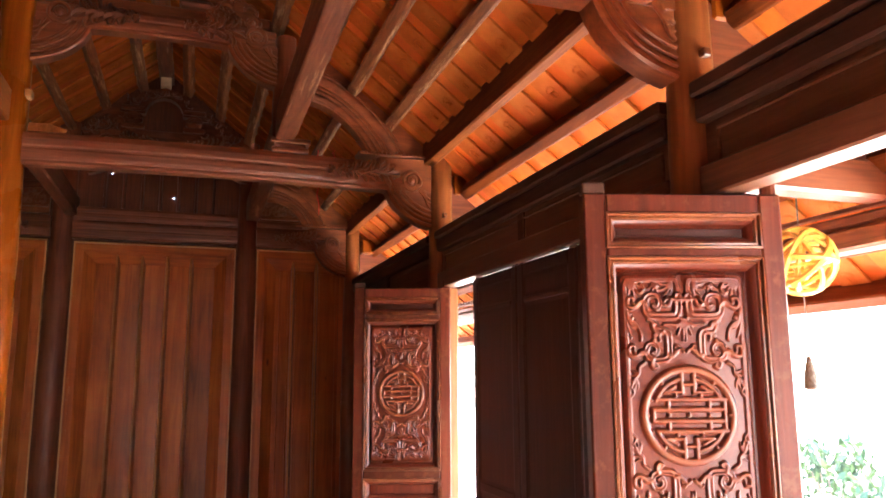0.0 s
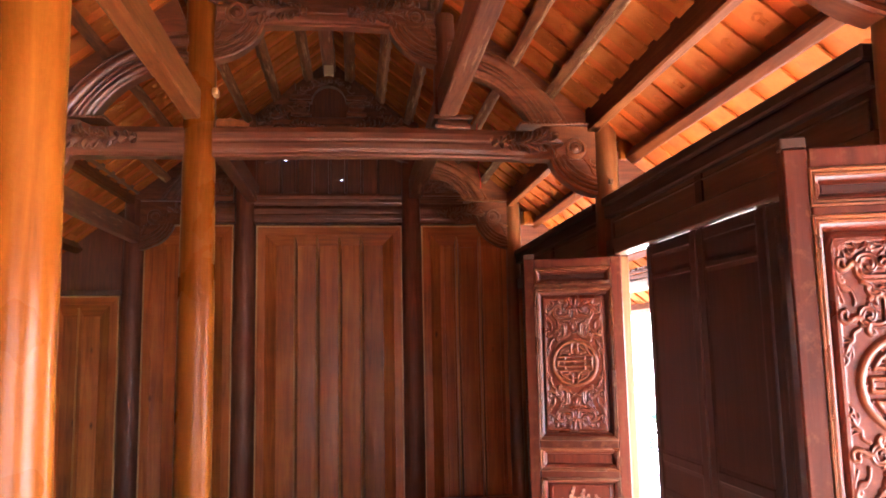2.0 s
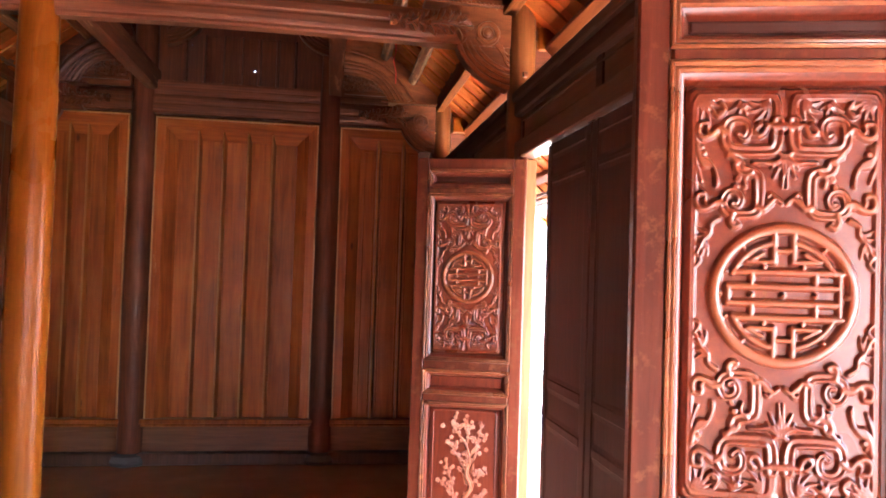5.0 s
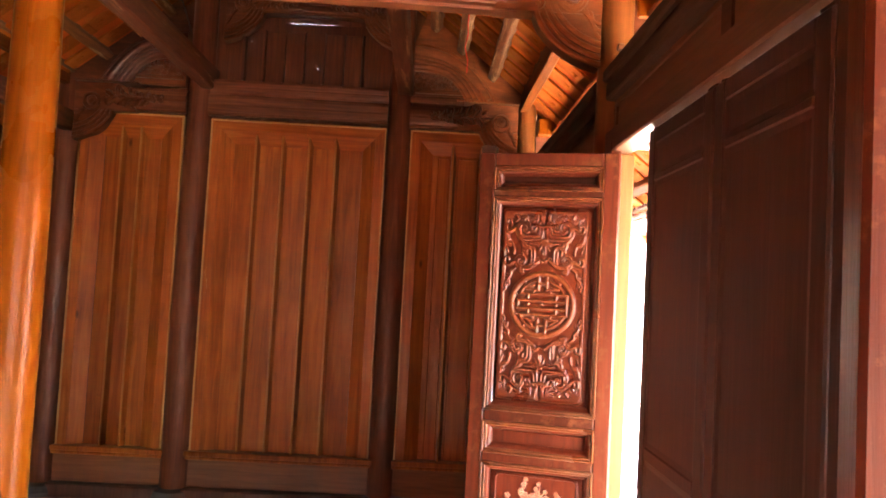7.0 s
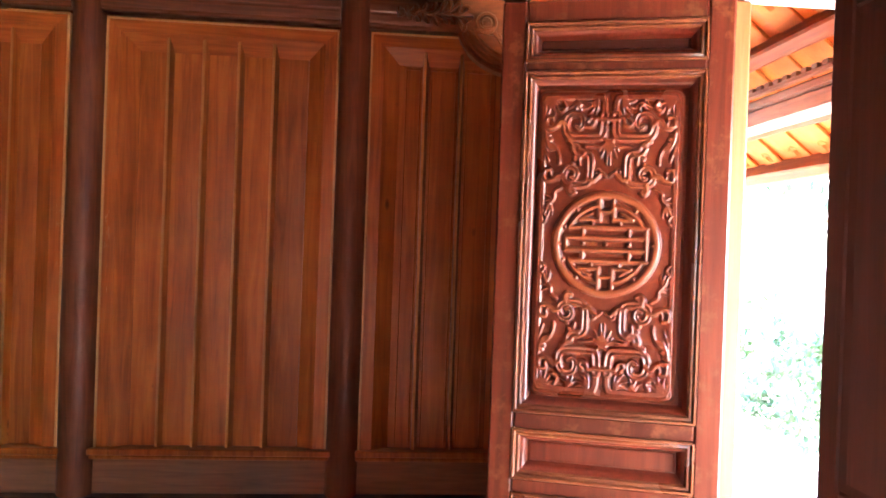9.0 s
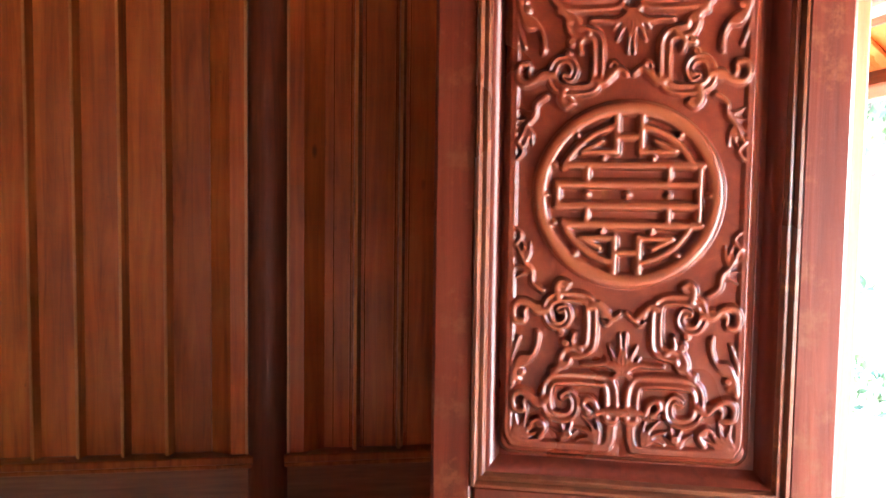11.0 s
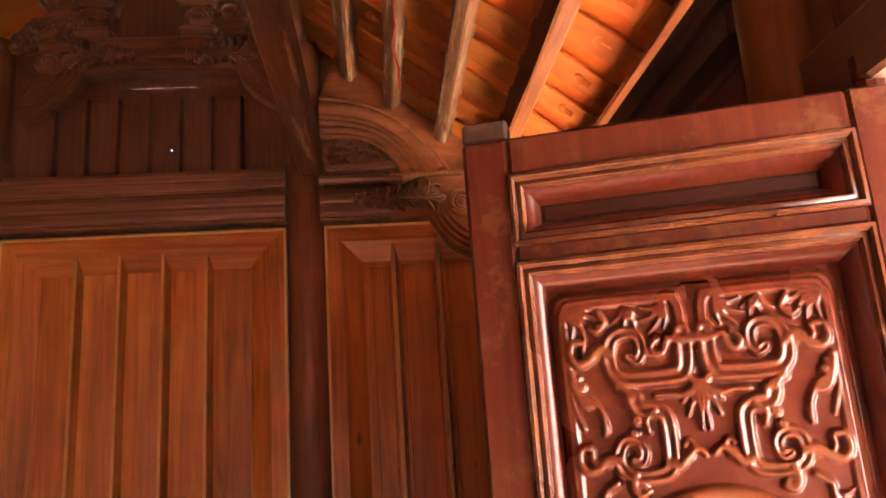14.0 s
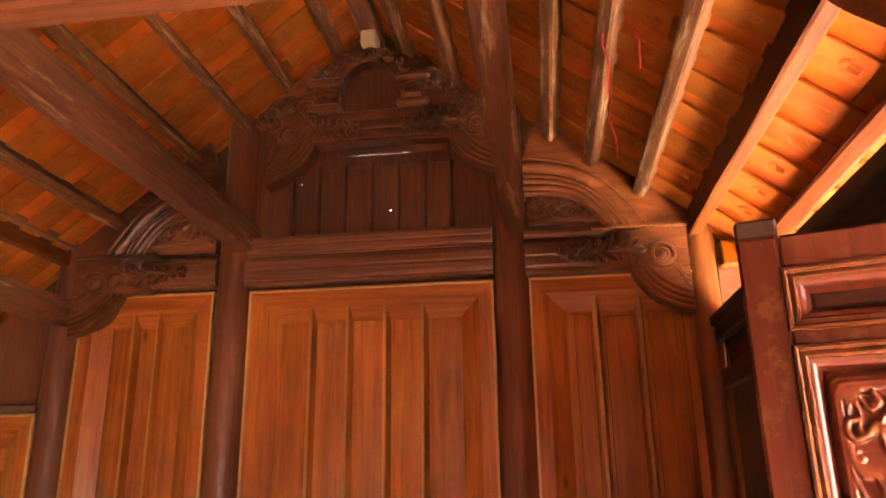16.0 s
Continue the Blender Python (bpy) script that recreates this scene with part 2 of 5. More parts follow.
M_BRICK = mottled("veranda_brick", [(0.3, (0.13, 0.055, 0.035)), (0.6, (0.20, 0.085, 0.052)), (0.8, (0.27, 0.13, 0.085))], 6, 0.8, 0.4, 0.006)
M_GROUND = mottled("court_paving", [(0.3, (0.40, 0.345, 0.275)), (0.6, (0.50, 0.435, 0.35)), (0.8, (0.57, 0.50, 0.41))], 1.3, 0.85, 0.4, 0.01)
M_LEAFG = mottled("green_foliage", [(0.3, (0.03, 0.055, 0.018)), (0.6, (0.06, 0.10, 0.03)), (0.8, (0.10, 0.15, 0.05))], 2, 0.6, vary=0.35)
M_BARK = mottled("tree_bark", [(0.3, (0.10, 0.07, 0.05)), (0.7, (0.24, 0.19, 0.14))], 9, 0.9, 0.8, 0.02)
M_RED = mottled("red_thread", [(0.3, (0.5, 0.02, 0.015)), (0.7, (0.65, 0.04, 0.02))], 20, 0.6)
M_YELLOW = mottled("yellow_straw", [(0.3, (0.55, 0.30, 0.03)), (0.6, (0.75, 0.46, 0.06)), (0.8, (0.85, 0.6, 0.14))], 20, 0.5)
M_BLUE = mottled("blue_plastic", [(0.3, (0.05, 0.22, 0.36)), (0.7, (0.08, 0.3, 0.45))], 20, 0.4)
M_CHALK = mottled("pale_clay", [(0.3, (0.42, 0.32, 0.2)), (0.7, (0.56, 0.45, 0.3))], 12, 0.8)
M_STONE = mottled("grey_stone", [(0.3, (0.07, 0.06, 0.055)), (0.7, (0.13, 0.12, 0.11))], 5, 0.85, 0.5)


# ---- mesh helpers ----
def mesh_ob(name, bm, mat, parent=None, label="", smooth=0.0):
    me = bpy.data.meshes.new(name)
    bmesh.ops.recalc_face_normals(bm, faces=bm.faces)
    if smooth:
        for f in bm.faces:
            f.smooth = True
        for e in bm.edges:
            if len(e.link_faces) == 2 and e.calc_face_angle() > smooth:
                e.smooth = False
    bm.to_mesh(me)
    bm.free()
    me.materials.append(mat)
    ob = new(name, me)
    if parent:
        ob.parent = parent
    if label:
        ob["label"] = label
    return ob


def part(name, bm, mat, parent, label="", smooth=0.0):
    return mesh_ob(name, bm, mat, parent, label, smooth)


def holder(name, m=None):
    ob = new(name)
    if m is not None:
        ob.matrix_world = m
    ob.empty_display_size = 0.1
    return ob


def box(bm, x0, x1, y0, y1, z0, z1, bevel=0.0, seg=1):
    r = bmesh.ops.create_cube(bm, size=1, matrix=Matrix.Translation(((x0 + x1) / 2, (y0 + y1) / 2, (z0 + z1) / 2)) @ Matrix.Diagonal((abs(x1 - x0), abs(y1 - y0), abs(z1 - z0), 1)))
    if bevel:
        es = list({e for v in r["verts"] for e in v.link_edges})
        bmesh.ops.bevel(bm, geom=es, offset=bevel, segments=seg, affect="EDGES", profile=0.6)
    return bm


def boxes(*args, bevel=0.0):
    bm = bmesh.new()
    for a in args:
        box(bm, *a, bevel=bevel)
    return bm


def prism(bm, pts, a0, a1, place):
    """A polygon of (u, v) pushed from a0 to a1; place(u, v, a) gives the point."""
    lo = [bm.verts.new(place(u, v, a0)) for u, v in pts]
    hi = [bm.verts.new(place(u, v, a1)) for u, v in pts]
    k = len(pts)
    for i in range(k):
        j = (i + 1) % k
        bm.faces.new((lo[i], lo[j], hi[j], hi[i]))
    bm.faces.new(lo[::-1])
    bm.faces.new(hi)
    return bm


def XZ(u, v, a):
    return (u, a, v)


def YZ(u, v, a):
    return (a, u, v)


def lathe(bm, rings, cx=0, cy=0, n=24):
    """rings: (radius, z, dx, dy)."""
    prev = None
    for r, z, *d in rings:
        dx, dy = d if d else (0, 0)
        cur = [bm.verts.new((cx + dx + r * math.cos(2 * math.pi * i / n), cy + dy + r * math.sin(2 * math.pi * i / n), z)) for i in range(n)]
        if prev:
            for i in range(n):
                bm.faces.new((prev[i], prev[(i + 1) % n], cur[(i + 1) % n], cur[i]))
        else:
            bm.faces.new(cur[::-1])
        prev = cur
    bm.faces.new(prev)
    return bm


def tube(bm, pts, r, n=6, closed=False, flat=1.0, taper=None):
    """A round bar along 3D points. flat squeezes it along y."""
    pts = [Vector(p) for p in pts]
    k = len(pts)
    rows = []
    for i, p in enumerate(pts):
        a = pts[i - 1] if (i or closed) else pts[i]
        b = pts[(i + 1) % k] if (i < k - 1 or closed) else pts[i]
        d = (b - a).normalized()
        side = d.cross(Vector((0, 1, 0)))
        if side.length < 1e-4:
            side = d.cross(Vector((1, 0, 0)))
        side.normalize()
        up = side.cross(d)
        rr = r if taper is None else r * (taper[0] + (taper[1] - taper[0]) * i / max(1, k - 1))
        row = []
        for j in range(n):
            t = 2 * math.pi * j / n
            o = side * math.cos(t) * rr + up * math.sin(t) * rr
            o.y *= flat
            row.append(bm.verts.new(p + o))
        rows.append(row)
    for i in range(k if closed else k - 1):
        a, b = rows[i], rows[(i + 1) % k]
        for j in range(n):
            bm.faces.new((a[j], a[(j + 1) % n], b[(j + 1) % n], b[j]))
    if not closed:
        bm.faces.new(rows[0][::-1])
        bm.faces.new(rows[-1])
    return bm


def arc(cx, cz, r0, a0, a1, n=10, r1=None):
    r1 = r0 if r1 is None else r1
    return [(cx + (r0 + (r1 - r0) * i / n) * math.cos(radians(a0 + (a1 - a0) * i / n)), cz + (r0 + (r1 - r0) * i / n) * math.sin(radians(a0 + (a1 - a0) * i / n))) for i in range(n + 1)]


def bez(p0, p1, p2, p3, n=12):
    out = []
    for i in range(n + 1):
        t = i / n
        s = 1 - t
        out.append(tuple(s ** 3 * a + 3 * s * s * t * b + 3 * s * t * t * c + t ** 3 * d for a, b, c, d in zip(p0, p1, p2, p3)))
    return out


# ---- plan ----
RX = 0.095                    # the ridge
M1, M2 = -0.60, 0.79          # the two inner rows of columns
F, L, R = 1.73, -1.49, -2.75  # front row, rear row, rear wall
GY_ = 6.10                    # gable frame
TRUSS = (3.80, 1.50, -0.80, -3.10)
SOUTH = -5.40
ZR = 3.995                    # underside of purlins at the ridge
SLOPE = 0.79


def roof_z(x):
    """Height of the purlins' underside."""
    return ZR - SLOPE * abs(x - RX)

# ---- floor, ground, walls that close the place ----
tagged(mesh_ob("floor", boxes((R - 0.2, 1.79, SOUTH - 0.2, 6.6, -0.25, 0.0)), M_FLOOR), "worn pale clay tile floor of the house", "floor", kind="structure")
tagged(mesh_ob("pavement", boxes((1.79, 2.80, SOUTH - 0.2, 6.6, -0.25, -0.02), bevel=0.01), M_BRICK), "reddish brick veranda floor in front of the doors", "pavement", kind="structure")
tagged(mesh_ob("ground", boxes((-400, 400, -400, 400, -0.5, -0.3)), M_GROUND), "pale sunlit paved courtyard around the house", "ground", kind="structure")
tagged(mesh_ob("wall_west", boxes((R - 0.1, R, SOUTH, 6.2, 0, 2.2), bevel=0.004), M_DOORWALL), "dark wooden plank wall at the rear of the house", "wall", kind="structure")
tagged(mesh_ob("wall_south", prism(bmesh.new(), [(R, 0), (F, 0), (F, 2.79), (RX, 4.09), (R, 1.85)], SOUTH - 0.1, SOUTH, XZ), M_DOORWALL), "dark wooden end wall of the house", "wall", kind="structure")


# ---- the roof: two slopes of flat tiles laid from purlin to purlin ----
ROWS_D = (0.03, 0.16, 0.42, 0.66, 0.90, 1.09, 1.31, 1.53, 1.765, 2.02, 2.27, 2.53, 2.80)
TW = 0.115


def tile_mesh(name, d0, d1, stamped):
    """One tile across a row, u down the slope and y along the house: a plain slab, or a lower slab with a pressed sun mark."""
    length = math.hypot(d1 - d0, SLOPE * (d1 - d0)) + 0.045
    bm = bmesh.new()
    if stamped:
        box(bm, -0.02, length, -TW / 2 - 0.012, TW / 2 + 0.012, -0.016, -0.003, bevel=0.003)
        at = length * 0.62
        for k in (-1.5, -0.5, 0.5, 1.5):
            box(bm, at, at + 0.034, k * 0.010 - 0.0017, k * 0.010 + 0.0017, -0.018, -0.014)
        for r in (0.022, 0.030):
            tube(bm, [(at - 0.002 - r * 0.8 * math.sin(t * math.pi / 8), -r * math.cos(t * math.pi / 8), -0.0162) for t in range(9)], 0.0016, 4)
    else:
        box(bm, -0.02, length, -TW / 2 - 0.004, TW / 2 + 0.004, 0.0, 0.012, bevel=0.003)
    me = bpy.data.meshes.new(name)
    bm.to_mesh(me)
    bm.free()
    me.materials.append(M_STAMP if stamped else M_TILE)
    return me


def roof(side):
    top = holder("roof_east" if side > 0 else "roof_west", pose(RX, 0, 0))
    tagged(top, "terracotta tile roof seen from below, orange where daylight reaches it", "roof", kind="structure")
    rest, rest2 = bmesh.new(), bmesh.new()
    rnd = random.Random(4)
    rows = ROWS_D
    for d0, d1 in zip(rows, rows[1:]):
        pair = [tile_mesh("tile", d0, d1, k) for k in (False, True)]
        count = 0
        z0 = ZR - SLOPE * d0 + 0.105
        ang = math.degrees(math.atan(SLOPE))
        y = SOUTH - 0.3
        while y < 6.95:
            near = (side > 0 and 1.8 < y < 6.1 and 0.6 < d0 < 1.9) or (side < 0 and 3.9 < y < 6.1 and d0 < 1.2)
            m = pose(side * d0, y, z0, 0, 0, 0 if side > 0 else 180) @ pose(0, 0, rnd.uniform(-0.002, 0.003), rnd.uniform(-1.2, 0.2), ang + rnd.uniform(-0.4, 0.4), rnd.uniform(-0.8, 0.8))
            if near:
                me = pair[count % 2]
                ob = new("tile", me)
                ob.parent = top
                ob.matrix_local = m
            else:
                into = rest2 if count % 2 else rest
                tmp = len(into.verts)
                into.from_mesh(pair[count % 2])
                into.verts.ensure_lookup_table()
                for v in into.verts[tmp:]:
                    v.co = m @ v.co
            y += TW
            count += 1
    ob = part("far_tiles", rest, M_TILE, top)
    tagged(ob, kind="stuff")
    tagged(part("far_stamped_tiles", rest2, M_STAMP, top), kind="stuff")
    cover = bmesh.new()
    d = rows[-1]
    prism(cover, [(0, ZR + 0.135), (side * (d + 0.06), ZR + 0.135 - SLOPE * (d + 0.06)), (side * (d + 0.06), ZR + 0.18 - SLOPE * (d + 0.06)), (0, ZR + 0.18)], SOUTH - 0.4, 7.05, XZ)
    part("outer_layer", cover, M_TILETOP, top)


# ---- purlins and the long beams between the frames ----
def purlin(x, z, w, h, y0, y1, mat, label, name="purlin", lean=True):
    bm = bmesh.new()
    rnd = random.Random(int(x * 1000) + int(y0 * 10))
    n = 7
    prev = None
    a = math.atan(SLOPE) * (1 if x > RX else -1) if lean else 0
    for i in range(n + 1):
        y = (y0 - y1) / 2 + (y1 - y0) * i / n
        j = [rnd.uniform(-0.0035, 0.0035) for _ in range(4)]
        ca, sa = math.cos(a), math.sin(a)
        c = [(-w / 2 + j[0], j[1]), (-w / 2 + 0.010, -0.006), (w / 2 - 0.010, -0.006), (w / 2 + j[2], j[3]), (w / 2, h), (-w / 2, h)]
        cur = [bm.verts.new((u * ca + v * sa, y, -u * sa + v * ca)) for u, v in c]
        if prev:
            for k in range(6):
                bm.faces.new((prev[k], prev[(k + 1) % 6], cur[(k + 1) % 6], cur[k]))
        else:
            bm.faces.new(cur)
        prev = cur
    bm.faces.new(prev[::-1])
    ob = mesh_ob(name, bm, mat)
    ob.location = (x, (y0 + y1) / 2, z)
    return tagged(ob, label, "beam", "roof purlins" if name == "purlin" else "long beams", "structure")


def purlins():
    for y0, y1 in ((3.72, 6.75), (1.42, 3.88), (-0.88, 1.58), (-3.18, -0.72), (-5.6, -3.02)):
        for d in (0.16, 0.42, 0.66, 0.90, 1.09, 1.31):
            for side in (1, -1):
                purlin(RX + side * d, ZR - SLOPE * d + 0.012, 0.062, 0.075, y0 - 0.05, y1, M_PURLIN, "rough-sawn pale-worn wooden roof purlin under the tiles")
        for x, dz in ((RX + 1.555, 0.0), (RX - 1.60, 0.05)):
            purlin(x, roof_z(x) + dz, 0.062, 0.13, y0 - 0.05, y1, M_PLATE, "heavy square eaves plate on the outer columns", "eaves_plate", False)
        for side, ds in ((1, (1.765, 2.02, 2.27, 2.52, 2.73)), (-1, (1.765, 2.02, 2.27))):
            for d in ds:
                purlin(RX + side * d, ZR - SLOPE * d + 0.0, 0.065, 0.075, y0 - 0.05, y1, M_PLATE, "wooden purlin under the lower roof slope")
        purlin(RX, ZR - 0.02, 0.11, 0.11, y0 - 0.05, y1, M_BEAMY, "dark wooden ridge beam", "ridge_beam", False)
        for x, z, w, h in ((M2 + 0.03, 2.835, 0.10, 0.16), (M1 + 0.06, 2.80, 0.085, 0.15), (L + 0.02, 2.46, 0.07, 0.13), (L + 0.02, 2.86, 0.07, 0.12)):
            purlin(x, z, w, h, y0, y1 + 0.12, M_HONEY if x == M1 + 0.06 and y0 < 3.5 else M_BEAMY, "reddish wooden tie beam running along the house", "long_beam", False)


# ---- columns ----
def column(x, y, r, top, mat, label, bend=0.0):
    bm = bmesh.new()
    rnd = random.Random(int(100 * x + 7 * y))
    rings = []
    n = 14
    for i in range(n + 1):
        t = i / n
        k = 1 + 0.06 * math.sin(math.pi * min(1, t * 1.2)) - 0.16 * t
        rings.append((r * k, top * t, bend * math.sin(3 * t) + rnd.uniform(-0.002, 0.002), rnd.uniform(-0.002, 0.002)))
    lathe(bm, rings, 0, 0, 28)
    base = holder("column", pose(x, y, 0))
    part("shaft", bm, mat, base, "", 0.7)
    part("stone_base", lathe(bmesh.new(), [(r * 1.5, 0.0), (r * 1.6, 0.03), (r * 1.45, 0.07), (r * 1.12, 0.085)], n=24), M_STONE, base, "grey stone column base", 0.6)
    return tagged(base, label, "column", "house columns", "structure")


def columns():
    for y in TRUSS:
        column(M1 + (0.175 if y == 1.50 else 0.085), y, 0.094, 3.52, M_COLUMN, "glossy honey-orange round wooden column")
        post = column(F, y, 0.078, 2.82, M_FCOL, "round brown wooden column in the door wall")
        part("peg", boxes((-0.013, 0.013, -0.088, -0.05, 2.455, 2.481), bevel=0.004), M_CARVE, post, "small square wooden peg")
        column(L, y, 0.085, 2.95, M_COLDARK, "dark round wooden column of the rear row")
    column(M1, GY_ - 0.01, 0.098, 3.55, M_COLDARK, "dark red-brown round column against the panelled gable")
    column(M2, GY_ - 0.01, 0.092, 3.50, M_COLDARK, "dark red-brown round column against the panelled gable")
    column(F - 0.055, GY_ - 0.02, 0.075, 2.82, M_FCOL, "honey-coloured corner column beside the door wall")
    column(L, GY_ - 0.01, 0.09, 3.02, M_COLDARK, "dark round wooden column at the rear bay of the gable")


# ---- carved frame pieces ----
def lobe(bm, pts, w, y, h):
    """One carved leaf lobe on a face that looks to -y: a ridged blade along (x, z) points, pointed at both ends."""
    k = len(pts)
    prev = None
    for i, (u, v) in enumerate(pts):
        a, c = pts[max(0, i - 1)], pts[min(k - 1, i + 1)]
        d = Vector((c[0] - a[0], c[1] - a[1]))
        d.normalize()
        s = max(0.06, math.sin(math.pi * (0.06 + 0.9 * i / (k - 1))) ** 0.8)
        nx, nz = -d.y * w * s, d.x * w * s
        cur = [bm.verts.new(p) for p in ((u + nx, y + 0.004, v + nz), (u + nx * 0.75, y - h * 0.55 * s, v + nz * 0.75), (u + nx * 0.12, y - h * 0.35 * s, v + nz * 0.12), (u - nx * 0.5, y - h * s, v - nz * 0.5), (u - nx, y + 0.004, v - nz))]
        if prev:
            for q in range(4):
                bm.faces.new((prev[q], prev[q + 1], cur[q + 1], cur[q]))
        prev = cur


def boss(bm, cx, cz, y, rings, n=18):
    """A round carved eye on a face that looks to -y. rings: (radius, height)."""
    prev = None
    for r, h in rings:
        cur = [bm.verts.new((cx + r * math.cos(2 * math.pi * i / n), y - h, cz + r * math.sin(2 * math.pi * i / n))) for i in range(n)]
        if prev:
            for i in range(n):
                bm.faces.new((prev[i], prev[(i + 1) % n], cur[(i + 1) % n], cur[i]))
        prev = cur
    bm.faces.new(prev)


def volute(parent, x, z, s, y0, y1, mat):
    """A bulging quarter-round bracket under a beam's end, with a rolled eye. s: 1 when the column is on the +x side."""
    def P(u, v, a):
        return (x + s * u, a, z + v)
    edge = [(0.0, 0.02), (-0.44, 0.0), (-0.30, -0.004)] + bez((-0.262, -0.010), (-0.235, -0.10), (-0.13, -0.185), (0.0, -0.212), 14)
    bm = prism(bmesh.new(), edge, y0, y1, P)
    part("bracket", bm, mat, parent, "curved carved bracket")
    bm = bmesh.new()
    for o, r in ((0.006, 0.012), (0.034, 0.010), (0.060, 0.010), (0.088, 0.009)):
        c = bez((-0.262 + o * 0.9, -0.004 + o * 0.35), (-0.235 + o, -0.10 + o * 0.5), (-0.13 + o * 0.6, -0.185 + o), (0.0, -0.205 + o), 12)
        tube(bm, [P(u, v, y0 - 0.003) for u, v in c], r, 6, flat=0.9)
    sp = [(-0.118 + u, 0.058 + v) for u, v in arc(0, 0, 0.058, -150, 330, 30, 0.040)]
    tube(bm, [P(u, v, y0 - 0.010) for u, v in sp], 0.012, 6, flat=1.3, taper=(0.8, 1.1))
    boss(bm, x - s * 0.118, z + 0.058, y0, [(0.036, -0.004), (0.034, 0.014), (0.024, 0.022), (0.020, 0.017), (0.014, 0.022), (0.005, 0.027)])
    for k in range(3):
        c = bez((-0.085 + 0.02 * k, 0.03 - 0.012 * k), (-0.07 + 0.02 * k, -0.01 - 0.012 * k), (-0.035, -0.035 - 0.02 * k), (-0.003, -0.045 - 0.026 * k), 9)
        tube(bm, [P(u, v, y0 - 0.004) for u, v in c], 0.008, 6)
    part("scroll", bm, mat, parent, "rolled scroll carving", 0.8)


def leafwork(parent, x, z, s, y, mat, length=0.36, k=5, seed=1):
    """Curling leaf carving along a beam's end."""
    rnd = random.Random(seed)
    bm = bmesh.new()
    k += 3
    for i in range(k):
        u = -length * 1.12 + length * i / k
        h = 0.35 + 0.65 * i / k
        for g in (-62, -25, 12, 50, 88):
            g = radians(g + rnd.uniform(-14, 14))
            r = (0.072 + 0.04 * rnd.random()) * h
            bend = rnd.uniform(0.3, 0.9) * (1 if g > 0 else -1)
            e = (u + r * math.cos(g), r * math.sin(g) * 0.95 - 0.008)
            m1 = (u + r * 0.45 * math.cos(g - bend * 0.5), r * 0.5 * math.sin(g - bend * 0.5) - 0.008)
            m2 = (u + r * 0.95 * math.cos(g - bend * 0.4), r * 0.95 * math.sin(g - bend * 0.4) - 0.008)
            pts = bez((u, -0.008), m1, m2, e, 7)
            lobe(bm, [(x + s * p, z + q) for p, q in pts], 0.018 * (0.7 + 0.5 * h), y, 0.022 + 0.016 * rnd.random())
        if i % 2:
            sp = arc(u + 0.045, 0.012 * rnd.uniform(-1, 1.6), 0.026 * h + 0.006, 40, 400, 14, 0.006)
            tube(bm, [(x + s * p, y - 0.012, z + q) for p, q in sp], 0.009, 5)
    part("leaf_carving", bm, mat, parent, "curling leaf carving", 0.8)


def moulded_beam(parent, name, x0, x1, z0, z1, y0, y1, mat, grooves=True, camber=0.0):
    h = z1 - z0
    t = (y1 - y0) / 2
    yc = (y0 + y1) / 2
    prof = [(-t * 0.62, 0), (-t * 0.8, 0.06), (-t * 0.8, 0.14), (-t * 0.93, 0.17), (-t, 0.26), (-t, 0.44), (-t * 0.93, 0.5), (-t * 0.93, 0.55), (-t, 0.6), (-t, 0.8), (-t * 0.86, 0.9), (-t * 0.7, 1.0)]
    prof = prof + [(-u, v) for u, v in prof[::-1]]
    bm = bmesh.new()
    prev = None
    n = 12
    for i in range(n + 1):
        k = i / n
        lift = camber * math.sin(math.pi * k)
        cur = [bm.verts.new((x0 + (x1 - x0) * k, yc + u, z0 + v * h + lift)) for u, v in prof]
        if prev:
            for j in range(len(prof)):
                bm.faces.new((prev[j], prev[(j + 1) % len(prof)], cur[(j + 1) % len(prof)], cur[j]))
        else:
            bm.faces.new(cur)
        prev = cur
    bm.faces.new(prev[::-1])
    return part(name, bm, mat, parent)


def sweep_brace(parent, pts_in, pts_out, y0, y1, mat, name="curved_brace", bead=True):
    bm = prism(bmesh.new(), pts_in + pts_out[::-1], y0, y1, XZ)
    ob = part(name, bm, mat, parent, "curved timber with carved bands")
    if bead:
        bm = bmesh.new()
        for k, r, o in ((0.04, 0.012, 0.004), (0.17, 0.017, 0.012), (0.34, 0.015, 0.008), (0.50, 0.010, 0.003), (0.74, 0.030, 0.004), (0.96, 0.010, 0.006)):
            tube(bm, [(a[0] + (b[0] - a[0]) * k, y0 - o, a[1] + (b[1] - a[1]) * k) for a, b in zip(pts_in, pts_out)], r, 8, flat=0.8)
        part("bead", bm, mat, parent, "", 0.8)
    return ob


def dentil_board(parent, x0, x1, z, y0, y1, mat):
    bm = bmesh.new()
    box(bm, x0, x1, y0 - 0.012, y1 + 0.012, z, z + 0.016, bevel=0.004)
    n = int(abs(x1 - x0) / 0.022)
    for i in range(n):
        u = min(x0, x1) + 0.011 + 0.022 * i
        box(bm, u - 0.007, u + 0.007, y0 - 0.020, y0 - 0.010, z + 0.002, z + 0.013)
    part("cap_board", bm, mat, parent, "thin carved cap board")


